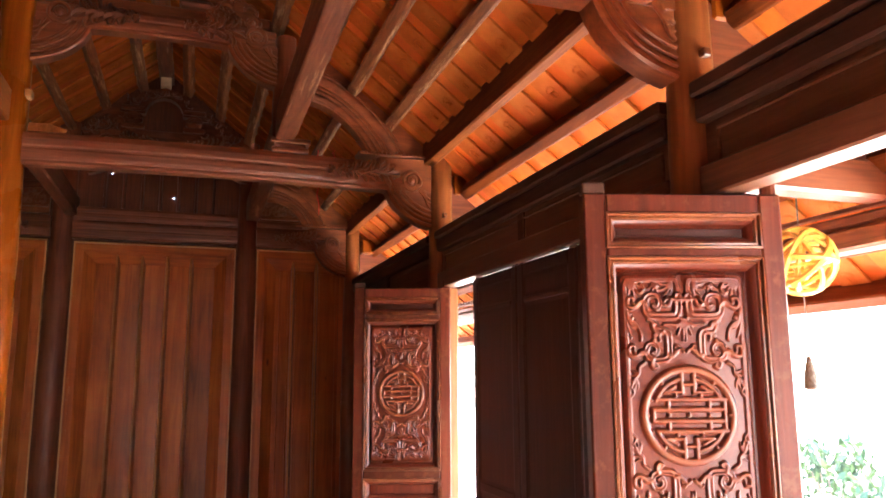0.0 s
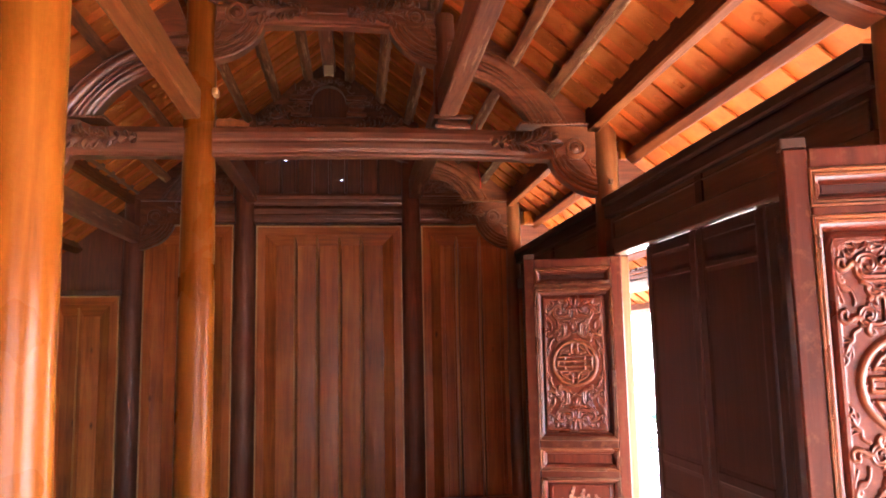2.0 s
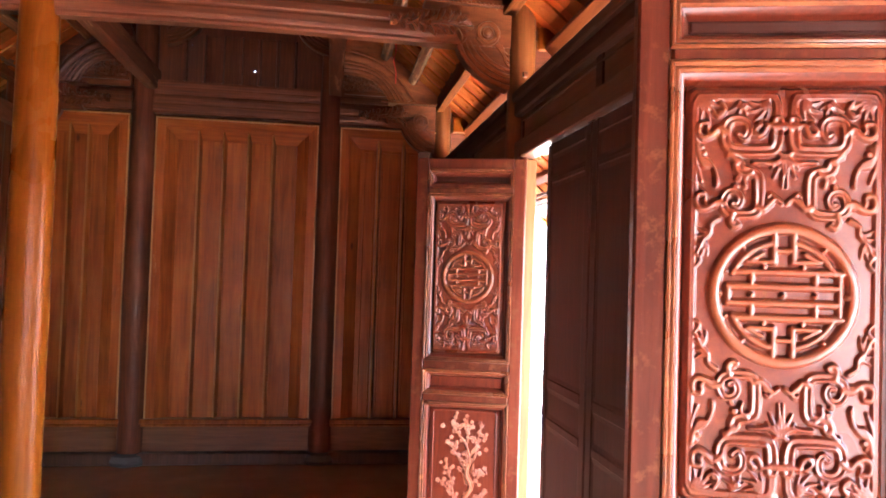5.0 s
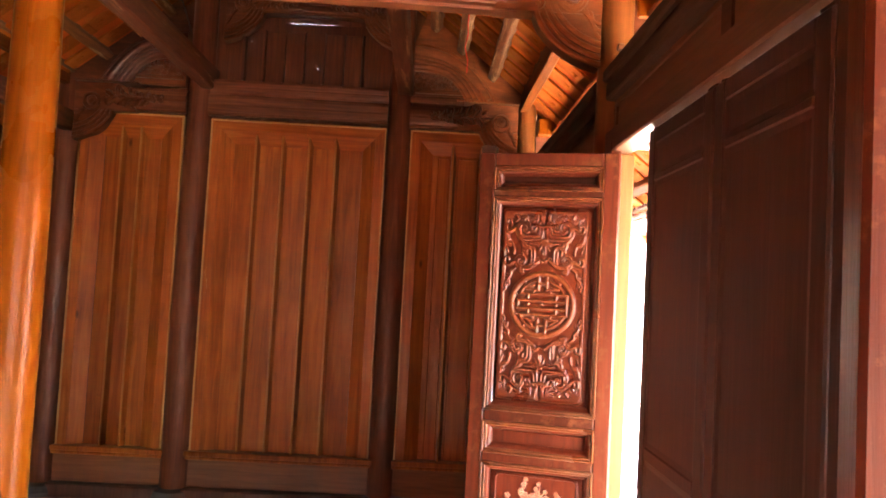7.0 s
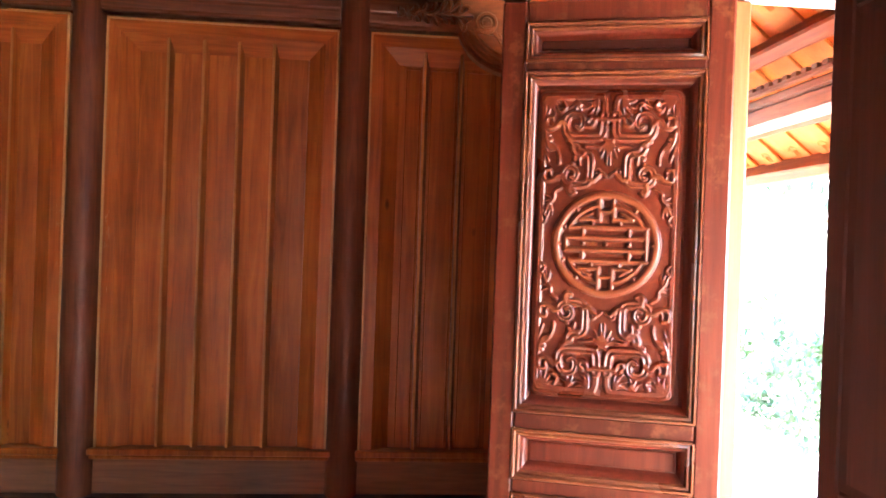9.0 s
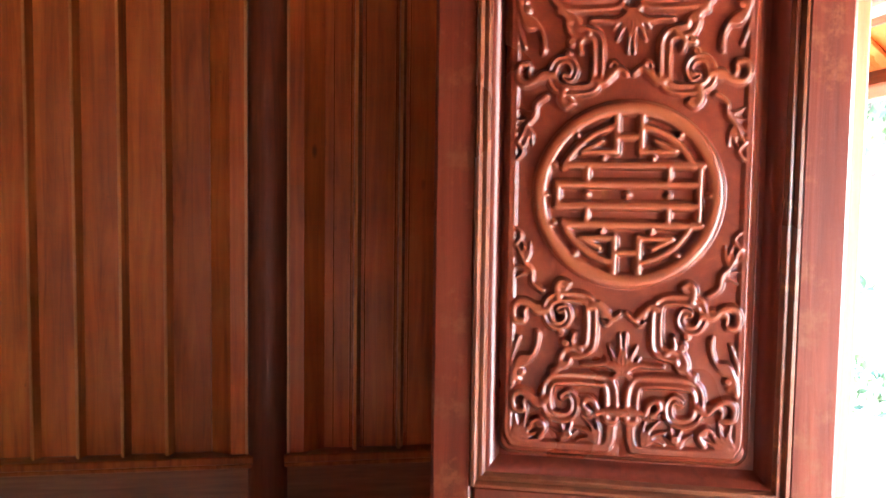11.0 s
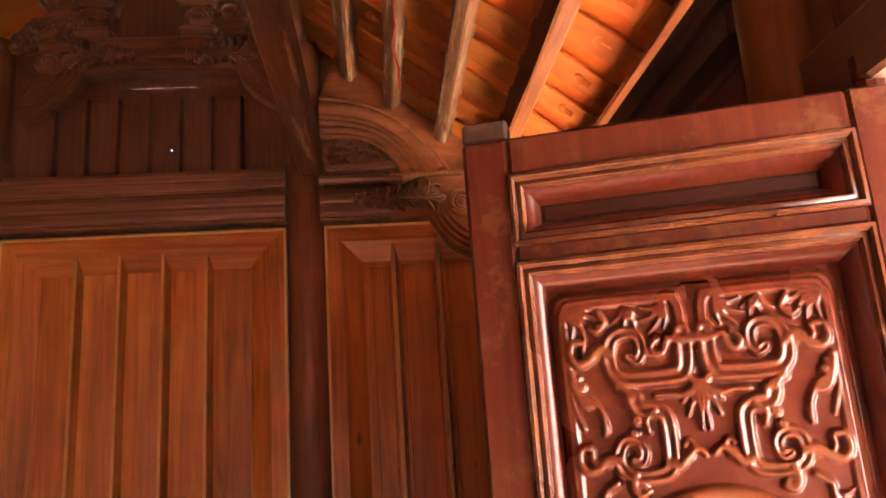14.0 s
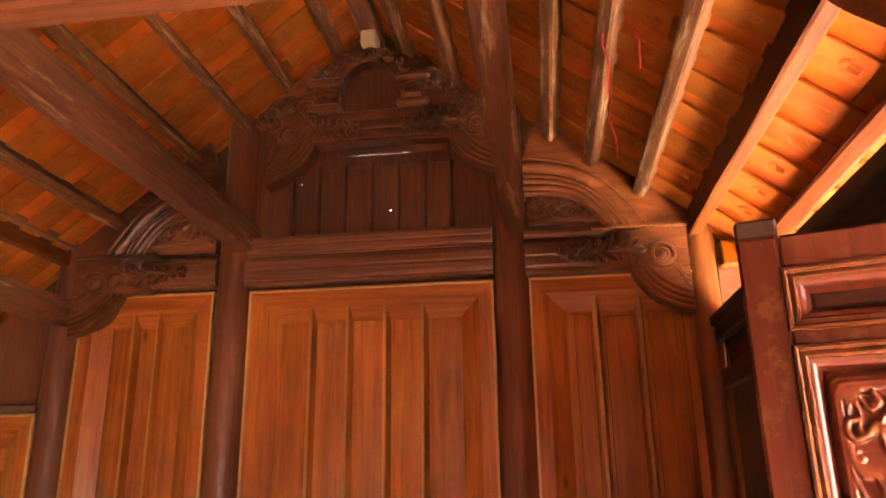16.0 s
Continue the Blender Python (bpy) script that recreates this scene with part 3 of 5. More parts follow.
def side_half(f, s, xi, xo, y0, y1, mat, brace_top=3.09):
    """The half frame between an inner post at xi and an outer column at xo: tie, bracket, leaf carving, curved brace. s: +1 towards +x."""
    face = xo - s * 0.07
    volute(f, face, 2.605, s, y0 + 0.012, y1 - 0.012, mat)
    part("beam_end", prism(bmesh.new(), [(face, 2.60), (face, 2.79), (face - s * 0.30, 2.79), (face - s * 0.36, 2.76), (face - s * 0.42, 2.60)], y0 + 0.004, y1 - 0.004, XZ), mat, f)
    leafwork(f, face - s * 0.19, 2.70, s, y0 + 0.002, mat, seed=int(10 * abs(xi)) + 1)
    dentil_board(f, face + s * 0.005, face - s * 0.43, 2.795, y0, y1, mat)
    lo = bez((xi + s * 0.02, brace_top), (xi + s * 0.26, brace_top + 0.01), (xo - s * 0.52, 2.95), (xo - s * 0.44, 2.812), 14)
    hi = bez((xi + s * 0.02, brace_top + 0.20), (xi + s * 0.32, brace_top + 0.18), (xo - s * 0.35, 3.03), (xo - s * 0.23, 2.815), 14)
    sweep_brace(f, lo, hi, y0 + 0.01, y1 - 0.01, mat)
    web = [(xi + s * 0.10, roof_z(xi + s * 0.10) + 0.095), (xo - s * 0.02, roof_z(xo - s * 0.02) + 0.095), (xo - s * 0.02, 2.815)] + hi[::-1]
    part("web", prism(bmesh.new(), web, y0 + 0.03, y1 - 0.03, XZ), mat, f)


def crown(f, y0, y1, mat, seed):
    """Collar with scrolled ends, stepped carved blocks and the little posts up to the ridge."""
    moulded_beam(f, "collar", M1 + 0.17, M2 - 0.03, 3.33, 3.455, y0 + 0.006, y1 - 0.006, mat, camber=0.015)
    for s, x in ((1, M2 - 0.02), (-1, M1 + 0.16)):
        volute(f, x, 3.345, s, y0 + 0.014, y1 - 0.014, mat)
        leafwork(f, x - s * 0.20, 3.425, s, y0, mat, 0.26, 4, seed)
    part("base_board", boxes((M1 + 0.2, M2 - 0.06, y0 + 0.02, y1 - 0.01, 3.455, 3.53), bevel=0.01), mat, f)
    rnd = random.Random(seed)
    for s in (1, -1):
        c = RX + s * 0.235
        part("block", boxes((c - 0.085, c + 0.085, y0 - 0.015, y1, 3.53, 3.568), bevel=0.012), mat, f, "small carved cushion block")
        part("block", boxes((c - 0.07, c + 0.07, y0 + 0.0, y1 - 0.01, 3.568, 3.675), bevel=0.03), mat, f)
        part("block", boxes((c - 0.09, c + 0.09, y0 - 0.02, y1, 3.675, 3.715), bevel=0.012), mat, f, "small carved cushion block")
        bm = bmesh.new()
        for k in range(3):
            tube(bm, [(p, y0 - 0.004, q) for p, q in arc(c, 3.60, 0.062 - 0.018 * k, 10, 170, 8)], 0.008, 6)
        for k in range(22):
            u = RX + s * rnd.uniform(0.30, 0.58)
            v = 3.48 + rnd.uniform(0, 1) * max(0.03, (roof_z(u) - 3.52))
            g = rnd.uniform(0, 6.28)
            r = rnd.uniform(0.018, 0.042)
            lobe(bm, [(u + p, v + q) for p, q in arc(0, 0, r * 1.3, math.degrees(g), math.degrees(g) + 200, 9, r * 0.5)], 0.015, y0 + 0.012, 0.022 + 0.014 * rnd.random())
            if k % 3 == 0:
                tube(bm, [(u + p, y0 + 0.004, v + q) for p, q in arc(0, 0, r, math.degrees(g), math.degrees(g) + 300, 9, r * 0.3)], 0.009, 5, taper=(1.2, 0.5))
        part("leaf_carving", bm, mat, f, "deep curling leaf carving", 0.8)
        part("infill", prism(bmesh.new(), [(c + s * 0.05, 3.5), (RX + s * 0.60, 3.5), (c + s * 0.05, 3.83)], y0 + 0.02, y1 - 0.02, XZ), mat, f)
    lo = arc(RX, 3.66, 0.145, 0, 180, 10)
    hi = bez((RX + 0.34, 3.66), (RX + 0.30, 3.80), (RX + 0.14, 3.87), (RX, 3.89), 5) + bez((RX, 3.89), (RX - 0.14, 3.87), (RX - 0.30, 3.80), (RX - 0.34, 3.66), 5)[1:]
    part("crest", prism(bmesh.new(), lo + hi[::-1], y0 + 0.01, y1 - 0.02, XZ), mat, f, "carved crest under the ridge")
    bm = bmesh.new()
    for k in range(26):
        t = rnd.uniform(0.1, 0.9) * math.pi
        u, v = RX + 0.235 * math.cos(t), 3.68 + 0.165 * math.sin(t)
        g = rnd.uniform(0, 360)
        r = rnd.uniform(0.016, 0.034)
        lobe(bm, [(u + p, v + q) for p, q in arc(0, 0, r * 1.4, g, g + 200, 9, r * 0.5)], 0.013, y0 + 0.010, 0.02)
    part("crest_carving", bm, mat, f, "curling carving on the crest", 0.8)
    bm = boxes((RX - 0.04, RX + 0.04, y0 - 0.03, y1 - 0.02, 3.89, 3.985), bevel=0.006)
    for k in (0.012, 0.026):
        for p, q in (((-k, -k), (k, -k)), ((k, -k), (k, k)), ((k, k), (-k, k))):
            tube(bm, [(RX + p[0], y0 - 0.031, 3.937 + p[1] * 1.3), (RX + q[0], y0 - 0.031, 3.937 + q[1] * 1.3)], 0.004, 5)
    part("ridge_block", bm, M_CHALK, f, "pale block with a pressed key pattern")


def open_frame(y):
    y0, y1 = y - 0.052, y + 0.052
    f = tagged(holder("roof_truss", pose(0, 0, 0)), "carved reddish-brown timber roof frame across the house", "roof truss", "roof frames", "structure")
    moulded_beam(f, "tie_beam", M1 + 0.16, F - 0.40, 2.597, 2.76, y0, y1, M_BEAMX, camber=0.012)
    moulded_beam(f, "tie_beam", L + 0.35, M1 + 0.02, 2.60, 2.76, y0, y1, M_BEAMX)
    # lit copy of the wood towards the doors, darker one towards the rear
    side_half(f, 1, M2 + 0.02, F, y0, y1, M_BRACELIT)
    side_half(f, -1, M1 + 0.05, L, y0, y1, M_CARVE)
    c = M2 + 0.06
    part("post_base", boxes((c - 0.10, c + 0.10, y0 - 0.02, y1 + 0.02, 2.765, 2.79), (c - 0.085, c + 0.085, y0 - 0.01, y1 + 0.01, 2.79, 2.815), (c - 0.11, c + 0.11, y0 - 0.025, y1 + 0.025, 2.815, 2.84), bevel=0.005), M_CARVE, f, "moulded block under the short post")
    part("short_post", lathe(bmesh.new(), [(0.062, 2.84), (0.068, 3.0), (0.06, 3.3), (0.055, 3.44)], M2 + 0.03, y, 20), M_COLDARK, f, "short round post", 0.7)
    crown(f, y0, y1, M_CARVE, int(y * 10) + 40)
    if y == 3.80:
        part("wedge", prism(bmesh.new(), [(-0.425, 2.766), (-0.25, 2.768), (-0.245, 2.785), (-0.33, 2.812), (-0.42, 2.808)], y0 + 0.015, y1 - 0.02, XZ), M_HONEY, f, "loose pale wooden wedge on the tie beam")
        part("peg", boxes((-0.432, -0.402, y - 0.125, y - 0.06, 2.912, 2.952), bevel=0.006), M_EDGE, f, "pale end of a wooden peg")
    # outer bay over the veranda
    part("veranda_tie", boxes((F + 0.06, 2.58, y - 0.045, y + 0.045, 2.10, 2.22), bevel=0.01), M_BEAMX, f, "plain tie beam out to the eaves")
    part("web_outer", prism(bmesh.new(), [(F + 0.05, 2.22), (2.40, 2.22), (2.32, roof_z(2.32)), (F + 0.05, roof_z(F + 0.05))], y - 0.03, y + 0.03, XZ), M_BEAMX, f)
    part("beam_tail", boxes((F + 0.07, F + 0.20, y - 0.04, y + 0.04, 2.60, 2.72), bevel=0.008), M_COLUMN, f, "pale squared beam tail")
    return f


def gable_frame():
    y0, y1 = GY_ - 0.115, GY_ - 0.01
    f = tagged(holder("roof_truss", pose(0, 0, 0)), "carved timber frame over the panelled gable wall", "roof truss", "roof frames", "structure")
    moulded_beam(f, "tie_beam", M1 + 0.08, M2 - 0.08, 2.615, 2.76, y0 + 0.01, y1, M_BEAMX)
    moulded_beam(f, "tie_beam", M1 + 0.08, M2 - 0.08, 2.765, 2.87, y0 + 0.035, y1, M_BEAMX)
    moulded_beam(f, "tie_beam", M2 + 0.07, F - 0.45, 2.605, 2.76, y0 + 0.012, y1, M_BEAMX)
    moulded_beam(f, "tie_beam", L + 0.40, M1 - 0.07, 2.62, 2.76, y0 + 0.012, y1, M_BEAMX)
    part("roll", tube(bmesh.new(), [(M2 + 0.07, y0 + 0.02, 2.80), (M2 + 0.36, y0 + 0.02, 2.80), (M2 + 0.44, y0 + 0.02, 2.80)], 0.026, 10), M_CARVE, f, "rounded moulding")
    # again lighter on the door side, so the daylight is partly painted
    side_half(f, 1, M2 + 0.06, F - 0.055, y0, y1, M_BRACELIT, 2.995)
    side_half(f, -1, M1 - 0.06, L, y0, y1, M_CARVE, 2.995)
    for s, xi, xo in ((1, M2 + 0.06, F - 0.055), (-1, M1 - 0.06, L)):
        part("infill", prism(bmesh.new(), [(xi + s * 0.03, 2.80), (xo - s * 0.42, 2.80), (xo - s * 0.50, 2.94), (xi + s * 0.24, 3.0), (xi + s * 0.03, 3.0)], y0 + 0.035, y1 - 0.01, XZ), M_CARVE, f, "recessed board behind the brace")
        rnd = random.Random(5)
        bm = bmesh.new()
        for k in range(60):
            u = rnd.uniform(0.06, 0.36)
            v = 2.885 + rnd.random() * (0.10 - 0.30 * max(0.0, u - 0.22))
            g = rnd.uniform(0, 360)
            r = rnd.uniform(0.014, 0.03)
            lobe(bm, [(xi + s * u + p, v + q) for p, q in arc(0, 0, r * 1.3, g, g + 190, 7, r * 0.5)], 0.009, y0 + 0.037, 0.014)
        part("leaf_carving", bm, M_CARVE, f, "fine leaf carving under the brace", 0.8)
        part("cap_board", boxes((xi + s * 0.04, xo - s * 0.44, y0 + 0.005, y1 - 0.01, 2.845, 2.868) if s > 0 else (xo - s * 0.44, xi + s * 0.04, y0 + 0.005, y1 - 0.01, 2.845, 2.868), bevel=0.004), M_CARVE, f)
    crown(f, y0, y1, M_CARVE, 77)
    part("web_outer", prism(bmesh.new(), [(F + 0.02, 0.1), (F + 0.10, 0.1), (F + 0.10, 2.1), (2.50, 2.06), (2.40, roof_z(2.40) + 0.09), (F + 0.02, roof_z(F + 0.02) + 0.09)], GY_ - 0.0, GY_ + 0.06, XZ), M_BEAMX, f)
    part("beam_tail", boxes((F + 0.02, F + 0.14, y0 + 0.01, y1 - 0.01, 2.60, 2.72), bevel=0.008), M_COLUMN, f, "pale squared beam tail")
    return f


# ---- the panelled gable wall ----
def gable_panel(wall, x0, x1, z0, z1, ribs, yb, first=1.0, beaded=False, chips=""):
    """One bay of panelling facing -y: pale edge strip, flat border, mitred slope, sunk planks with sharp ribs between."""
    e, flat, slope = 0.012, 0.062, 0.088
    w = flat + slope
    yo, yi = yb - 0.068, yb - 0.016
    bm = boxes((x0, x0 + e, yo - 0.006, yb, z0, z1), (x1 - e, x1, yo - 0.006, yb, z0, z1), (x0 + e, x1 - e, yo - 0.006, yb, z1 - e, z1), bevel=0.002)
    part("edge_strip", bm, M_EDGE, wall, "pale worn edge strip")
    a, b, c, d = x0 + e, x1 - e, z0, z1 - e

    def board(mat, *faces):
        bm = bmesh.new()
        for f in faces:
            bm.faces.new([bm.verts.new(v) for v in f])
        part("border_board", bm, mat, wall, "mitred border board with a sloping inner edge")
    board(M_PANEL, ((a, yo, c), (a + flat, yo, c), (a + flat, yo, d - flat), (a, yo, d)), ((a + flat, yo + 0.002, c), (a + w, yi, c), (a + w, yi, d - w), (a + flat, yo + 0.002, d - flat)))
    board(M_PANEL, ((b, yo, c), (b - flat, yo, c), (b - flat, yo, d - flat), (b, yo, d)), ((b - flat, yo + 0.002, c), (b - w, yi, c), (b - w, yi, d - w), (b - flat, yo + 0.002, d - flat)))
    board(M_PANELX, ((a, yo, d), (a + flat, yo, d - flat), (b - flat, yo, d - flat), (b, yo, d)), ((a + flat, yo + 0.002, d - flat), (a + w, yi, d - w), (b - w, yi, d - w), (b - flat, yo + 0.002, d - flat)))
    rnd = random.Random(ribs)
    for side, zc in ((b, 1.50), (a, 1.42)):
        if chips == ("b" if side == b else "a"):
            bm = bmesh.new()
            for k in range(16):
                o = rnd.uniform(0.004, 0.030)
                u = side + (-o if side == b else o)
                v = zc + rnd.gauss(0, 0.15)
                ln = rnd.uniform(0.015, 0.055)
                lobe(bm, [(u + rnd.uniform(-0.004, 0.004), v + ln * q) for q in (0, 0.25, 0.5, 0.75, 1)], rnd.uniform(0.003, 0.008), yo + 0.001, 0.0015)
            part("chipped_edge", bm, M_EDGE, wall, "pale chips where the varnish has split off")
    n = ribs + 1
    full = (b - a - 2 * w) / (n - 1 + first)
    for i in range(n):
        u0 = a + w + full * (i - 1 + first if i else 0)
        pw = full if i else full * first
        bm = bmesh.new()
        tilt = rnd.uniform(-0.004, 0.004)
        prof = [(u0, yi + 0.004 + tilt), (u0 + pw * 0.5, yi + 0.001), (u0 + pw - 0.002, yi + 0.004 - tilt), (u0 + pw - 0.002, yb - 0.002), (u0, yb - 0.002)]
        prism(bm, prof, c, d - w + 0.003, lambda u, v, t: (u, v, t))
        if beaded:
            g0, g1, gz = u0 + 0.034, u0 + pw - 0.022, d - w - 0.022
            for m0, m1, k0, k1 in ((g0, g0 + 0.007, c, gz), (g1 - 0.007, g1, c, gz), (g0, g1, gz, gz + 0.007)):
                box(bm, m0, m1, yi - 0.007, yi + 0.006, k0, k1, bevel=0.003)
        part("plank", bm, M_PANEL, wall)
        if i:
            bm = bmesh.new()
            # steep on the shaded flank, drawn out on the other, pointed where it runs into the slope
            prof = [(u0 - 0.012, yi + 0.006), (u0 - 0.008, yo + 0.014), (u0 + 0.005, yo + 0.010), (u0 + 0.024, yi + 0.006)]
            lo = [bm.verts.new((u, v, c)) for u, v in prof]
            hi = [bm.verts.new((u, v, d - w + h)) for (u, v), h in zip(prof, (0.0, 0.066, 0.074, 0.0))]
            for j in range(3):
                bm.faces.new((lo[j], lo[j + 1], hi[j + 1], hi[j]))
            bm.faces.new(hi)
            rib = part("rib", bm, M_PANEL, wall)
            (ua, va), (ub, vb) = prof[1], prof[2]
            # thin pale strip: the rib edge's highlight, put into its colour
            part("arris", prism(bmesh.new(), [(ua - 0.001, va), (ua, va - 0.0025), (ub, vb - 0.0025), (ub + 0.002, vb + 0.002)], c, d - w + 0.069, lambda u, v, t: (u, v, t)), M_ARRIS, rib, "paler edge of the rib, its highlight painted in")


def gable_wall():
    yb = 6.10
    wall = tagged(holder("wall_north", pose(0, 0, 0)), "gable wall of reddish wood panels with raised vertical ribs", "wall", kind="structure")
    slit = 3.27
    back = boxes((R, 1.75, yb + 0.022, yb + 0.09, 0.0, 1.9), (-1.56, 1.75, yb + 0.022, yb + 0.09, 1.9, 2.72))
    up = 0.10
    holes = ((-0.27, 3.16), (0.20, 2.99))          # knot holes in the high boards

    def rim(z, s):
        return max(-1.56, min(1.75, RX + s * (ZR + up - z) / SLOPE))
    cuts = [2.72, 2.98, 3.08, 3.15, 3.25, slit]
    for k, (za, zb) in enumerate(zip(cuts, cuts[1:])):
        if k in (1, 3):
            hx = holes[0 if k == 3 else 1][0]
            for m0, m1, m2, m3 in ((rim(za, -1), hx - 0.02, hx - 0.02, rim(zb, -1)), (hx + 0.02, rim(za, 1), rim(zb, 1), hx + 0.02)):
                prism(back, [(m0, za), (m1, za), (m2, zb), (m3, zb)], yb + 0.022, yb + 0.09, XZ)
        else:
            prism(back, [(rim(za, -1), za), (rim(za, 1), za), (rim(zb, 1), zb), (rim(zb, -1), zb)], yb + 0.022, yb + 0.09, XZ)
    prism(back, [(0.29, slit), (RX + (ZR + up - slit) / SLOPE, slit), (RX, ZR + up), (RX - (ZR + up - slit) / SLOPE, slit), (-0.02, slit), (-0.02, slit + 0.13), (0.29, slit + 0.13)], yb + 0.022, yb + 0.09, XZ)
    prism(back, [(R, 1.9), (-1.56, 1.9), (-1.56, 2.78), (R, 1.9)], yb + 0.022, yb + 0.09, XZ)
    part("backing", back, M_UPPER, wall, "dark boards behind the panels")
    part("thin_board", boxes((-0.05, 0.48, yb + 0.001, yb + 0.002, 3.25, 3.314)), M_UPPER, wall)
    part("thin_board", boxes((-0.05, 0.48, yb + 0.001, yb + 0.002, 3.3145, 3.44)), M_UPPER, wall)
    yp = yb + 0.018
    gable_panel(wall, -0.505, 0.705, 0.335, 2.597, 4, yp, 0.84, chips="a")
    gable_panel(wall, 0.872, 1.73, 0.335, 2.597, 2, yp, 0.70, True)
    gable_panel(wall, -1.40, -0.69, 0.335, 2.605, 2, yp, chips="b")
    gable_panel(wall, -2.66, -1.575, 0.335, 2.03, 4, yp)
    for x0, x1 in ((-0.53, 0.73), (0.86, 1.66), (-1.42, -0.67), (-2.7, -1.56)):
        part("moulding", boxes((x0, x1, yb - 0.085, yb + 0.002, 0.30, 0.335), (x0, x1, yb - 0.07, yb + 0.002, 0.275, 0.298), bevel=0.006), M_PANEL, wall, "rounded dado moulding")
        part("dado", boxes((x0, x1, yb - 0.045, yb + 0.002, 0.09, 0.273), bevel=0.004), M_DADO, wall, "plain dado board")
        part("sill_beam", boxes((x0, x1, yb - 0.11, yb + 0.002, 0.0, 0.088), bevel=0.008), M_DOORWALL, wall)
    part("rail", boxes((-2.7, -1.56, yb - 0.08, yb + 0.002, 2.035, 2.075), bevel=0.006), M_DOORWALL, wall)
    # boards high up under the collar
    n = 6
    w = 0.82 / n
    for i in range(n):
        u = -0.31 + w * i
        hole = [h for h in holes if u < h[0] < u + w]
        if hole:
            hx, hz = hole[0]
            q0, q1, e = u + 0.003, u + w - 0.003, 0.0035
            bm = boxes((q0, q1, yb - 0.03, yb - 0.022, 2.875, hz - e), (q0, q1, yb - 0.03, yb - 0.022, hz + e, 3.235), (q0, hx - e, yb - 0.03, yb - 0.022, hz - e, hz + e), (hx + e, q1, yb - 0.03, yb - 0.022, hz - e, hz + e))
        else:
            bm = boxes((u + 0.003, u + w - 0.003, yb - 0.03, yb + 0.002, 2.875, 3.235), bevel=0.004)
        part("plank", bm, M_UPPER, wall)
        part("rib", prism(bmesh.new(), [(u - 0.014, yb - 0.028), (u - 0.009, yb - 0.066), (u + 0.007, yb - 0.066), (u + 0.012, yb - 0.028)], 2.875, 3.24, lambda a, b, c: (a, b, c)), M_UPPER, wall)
    part("rib", prism(bmesh.new(), [(0.498, yb - 0.028), (0.51, yb - 0.055), (0.522, yb - 0.028)], 2.875, 3.24, lambda a, b, c: (a, b, c)), M_UPPER, wall)


# ---- the door wall ----
def leaf_field(parent, bm_mat, w0, w1, z0, z1, y, notch=0.012):
    """A raised field with a rounded bead round it."""
    bm = bmesh.new()
    box(bm, w0, w1, y, y + 0.012, z0, z1, bevel=0.004)
    pts = []
    for cx, cz, a in ((w1 - notch, z1 - notch, 0), (w0 + notch, z1 - notch, 90), (w0 + notch, z0 + notch, 180), (w1 - notch, z0 + notch, 270)):
        pts += [(p, y - 0.001, q) for p, q in arc(cx, cz, notch, a, a + 90, 4)]
    tube(bm, pts, 0.005, 5, closed=True)
    return part("raised_field", bm, bm_mat, parent, "", 0.6)


def smooth(pts, k=5):
    """A rounded line through points."""
    out = []
    for i in range(len(pts) - 1):
        p = [Vector(pts[max(0, min(len(pts) - 1, i + o))]) for o in (-1, 0, 1, 2)]
        for j in range(k):
            s = j / k
            out.append(tuple(0.5 * (2 * p[1] + (p[2] - p[0]) * s + (2 * p[0] - 5 * p[1] + 4 * p[2] - p[3]) * s * s + (3 * p[1] - p[0] - 3 * p[2] + p[3]) * s ** 3)))
    return out + [pts[-1]]


def stroke_height(U, V, pts, w0, w1, h, groove=0.0):
    """Height of a rounded band along a line of (u, v) points; its half width goes from w0 to w1."""
    near = np.full(U.shape, 9.0)
    k = len(pts) - 1
    for i in range(k):
        (ax, ay), (bx, by) = pts[i], pts[i + 1]
        wm = max(w0, w1)
        sel = (U > min(ax, bx) - wm) & (U < max(ax, bx) + wm) & (V > min(ay, by) - wm) & (V < max(ay, by) + wm)
        if not sel.any():
            continue
        u, v = U[sel], V[sel]
        dx, dy = bx - ax, by - ay
        t = np.clip(((u - ax) * dx + (v - ay) * dy) / (dx * dx + dy * dy + 1e-12), 0, 1)
        near[sel] = np.minimum(near[sel], np.hypot(u - ax - t * dx, v - ay - t * dy) / (w0 + (w1 - w0) * (i + t) / k))
    prof = h * np.sqrt(np.clip(1 - near ** 2.6, 0, 1)) - h * groove * np.exp(-(near / 0.42) ** 2)
    return np.where(near < 1, np.maximum(prof, 0.0), 0.0)


def relief(name, U, V, H, keep, place, mat, parent, label):
    """A carved surface: a fine sheet over the (u, v) grid, raised by H, where keep is true."""
    rows, cols = U.shape
    used = np.zeros(U.shape, bool)
    cell = keep[:-1, :-1] & keep[1:, :-1] & keep[:-1, 1:] & keep[1:, 1:]
    for a, b in ((0, 0), (1, 0), (0, 1), (1, 1)):
        used[a:rows - 1 + a, b:cols - 1 + b] |= cell
    index = np.cumsum(used.ravel()).reshape(U.shape) - 1
    verts = [place(u, v, h) for u, v, h in zip(U[used], V[used], H[used])]
    r, c = np.nonzero(cell)
    faces = np.stack((index[r, c], index[r, c + 1], index[r + 1, c + 1], index[r + 1, c]), 1).tolist()
    me = bpy.data.meshes.new(name)
    me.from_pydata(verts, [], faces)
    bm = bmesh.new()
    bm.from_mesh(me)
    bpy.data.meshes.remove(me)
    return part(name, bm, mat, parent, label, 1.3)


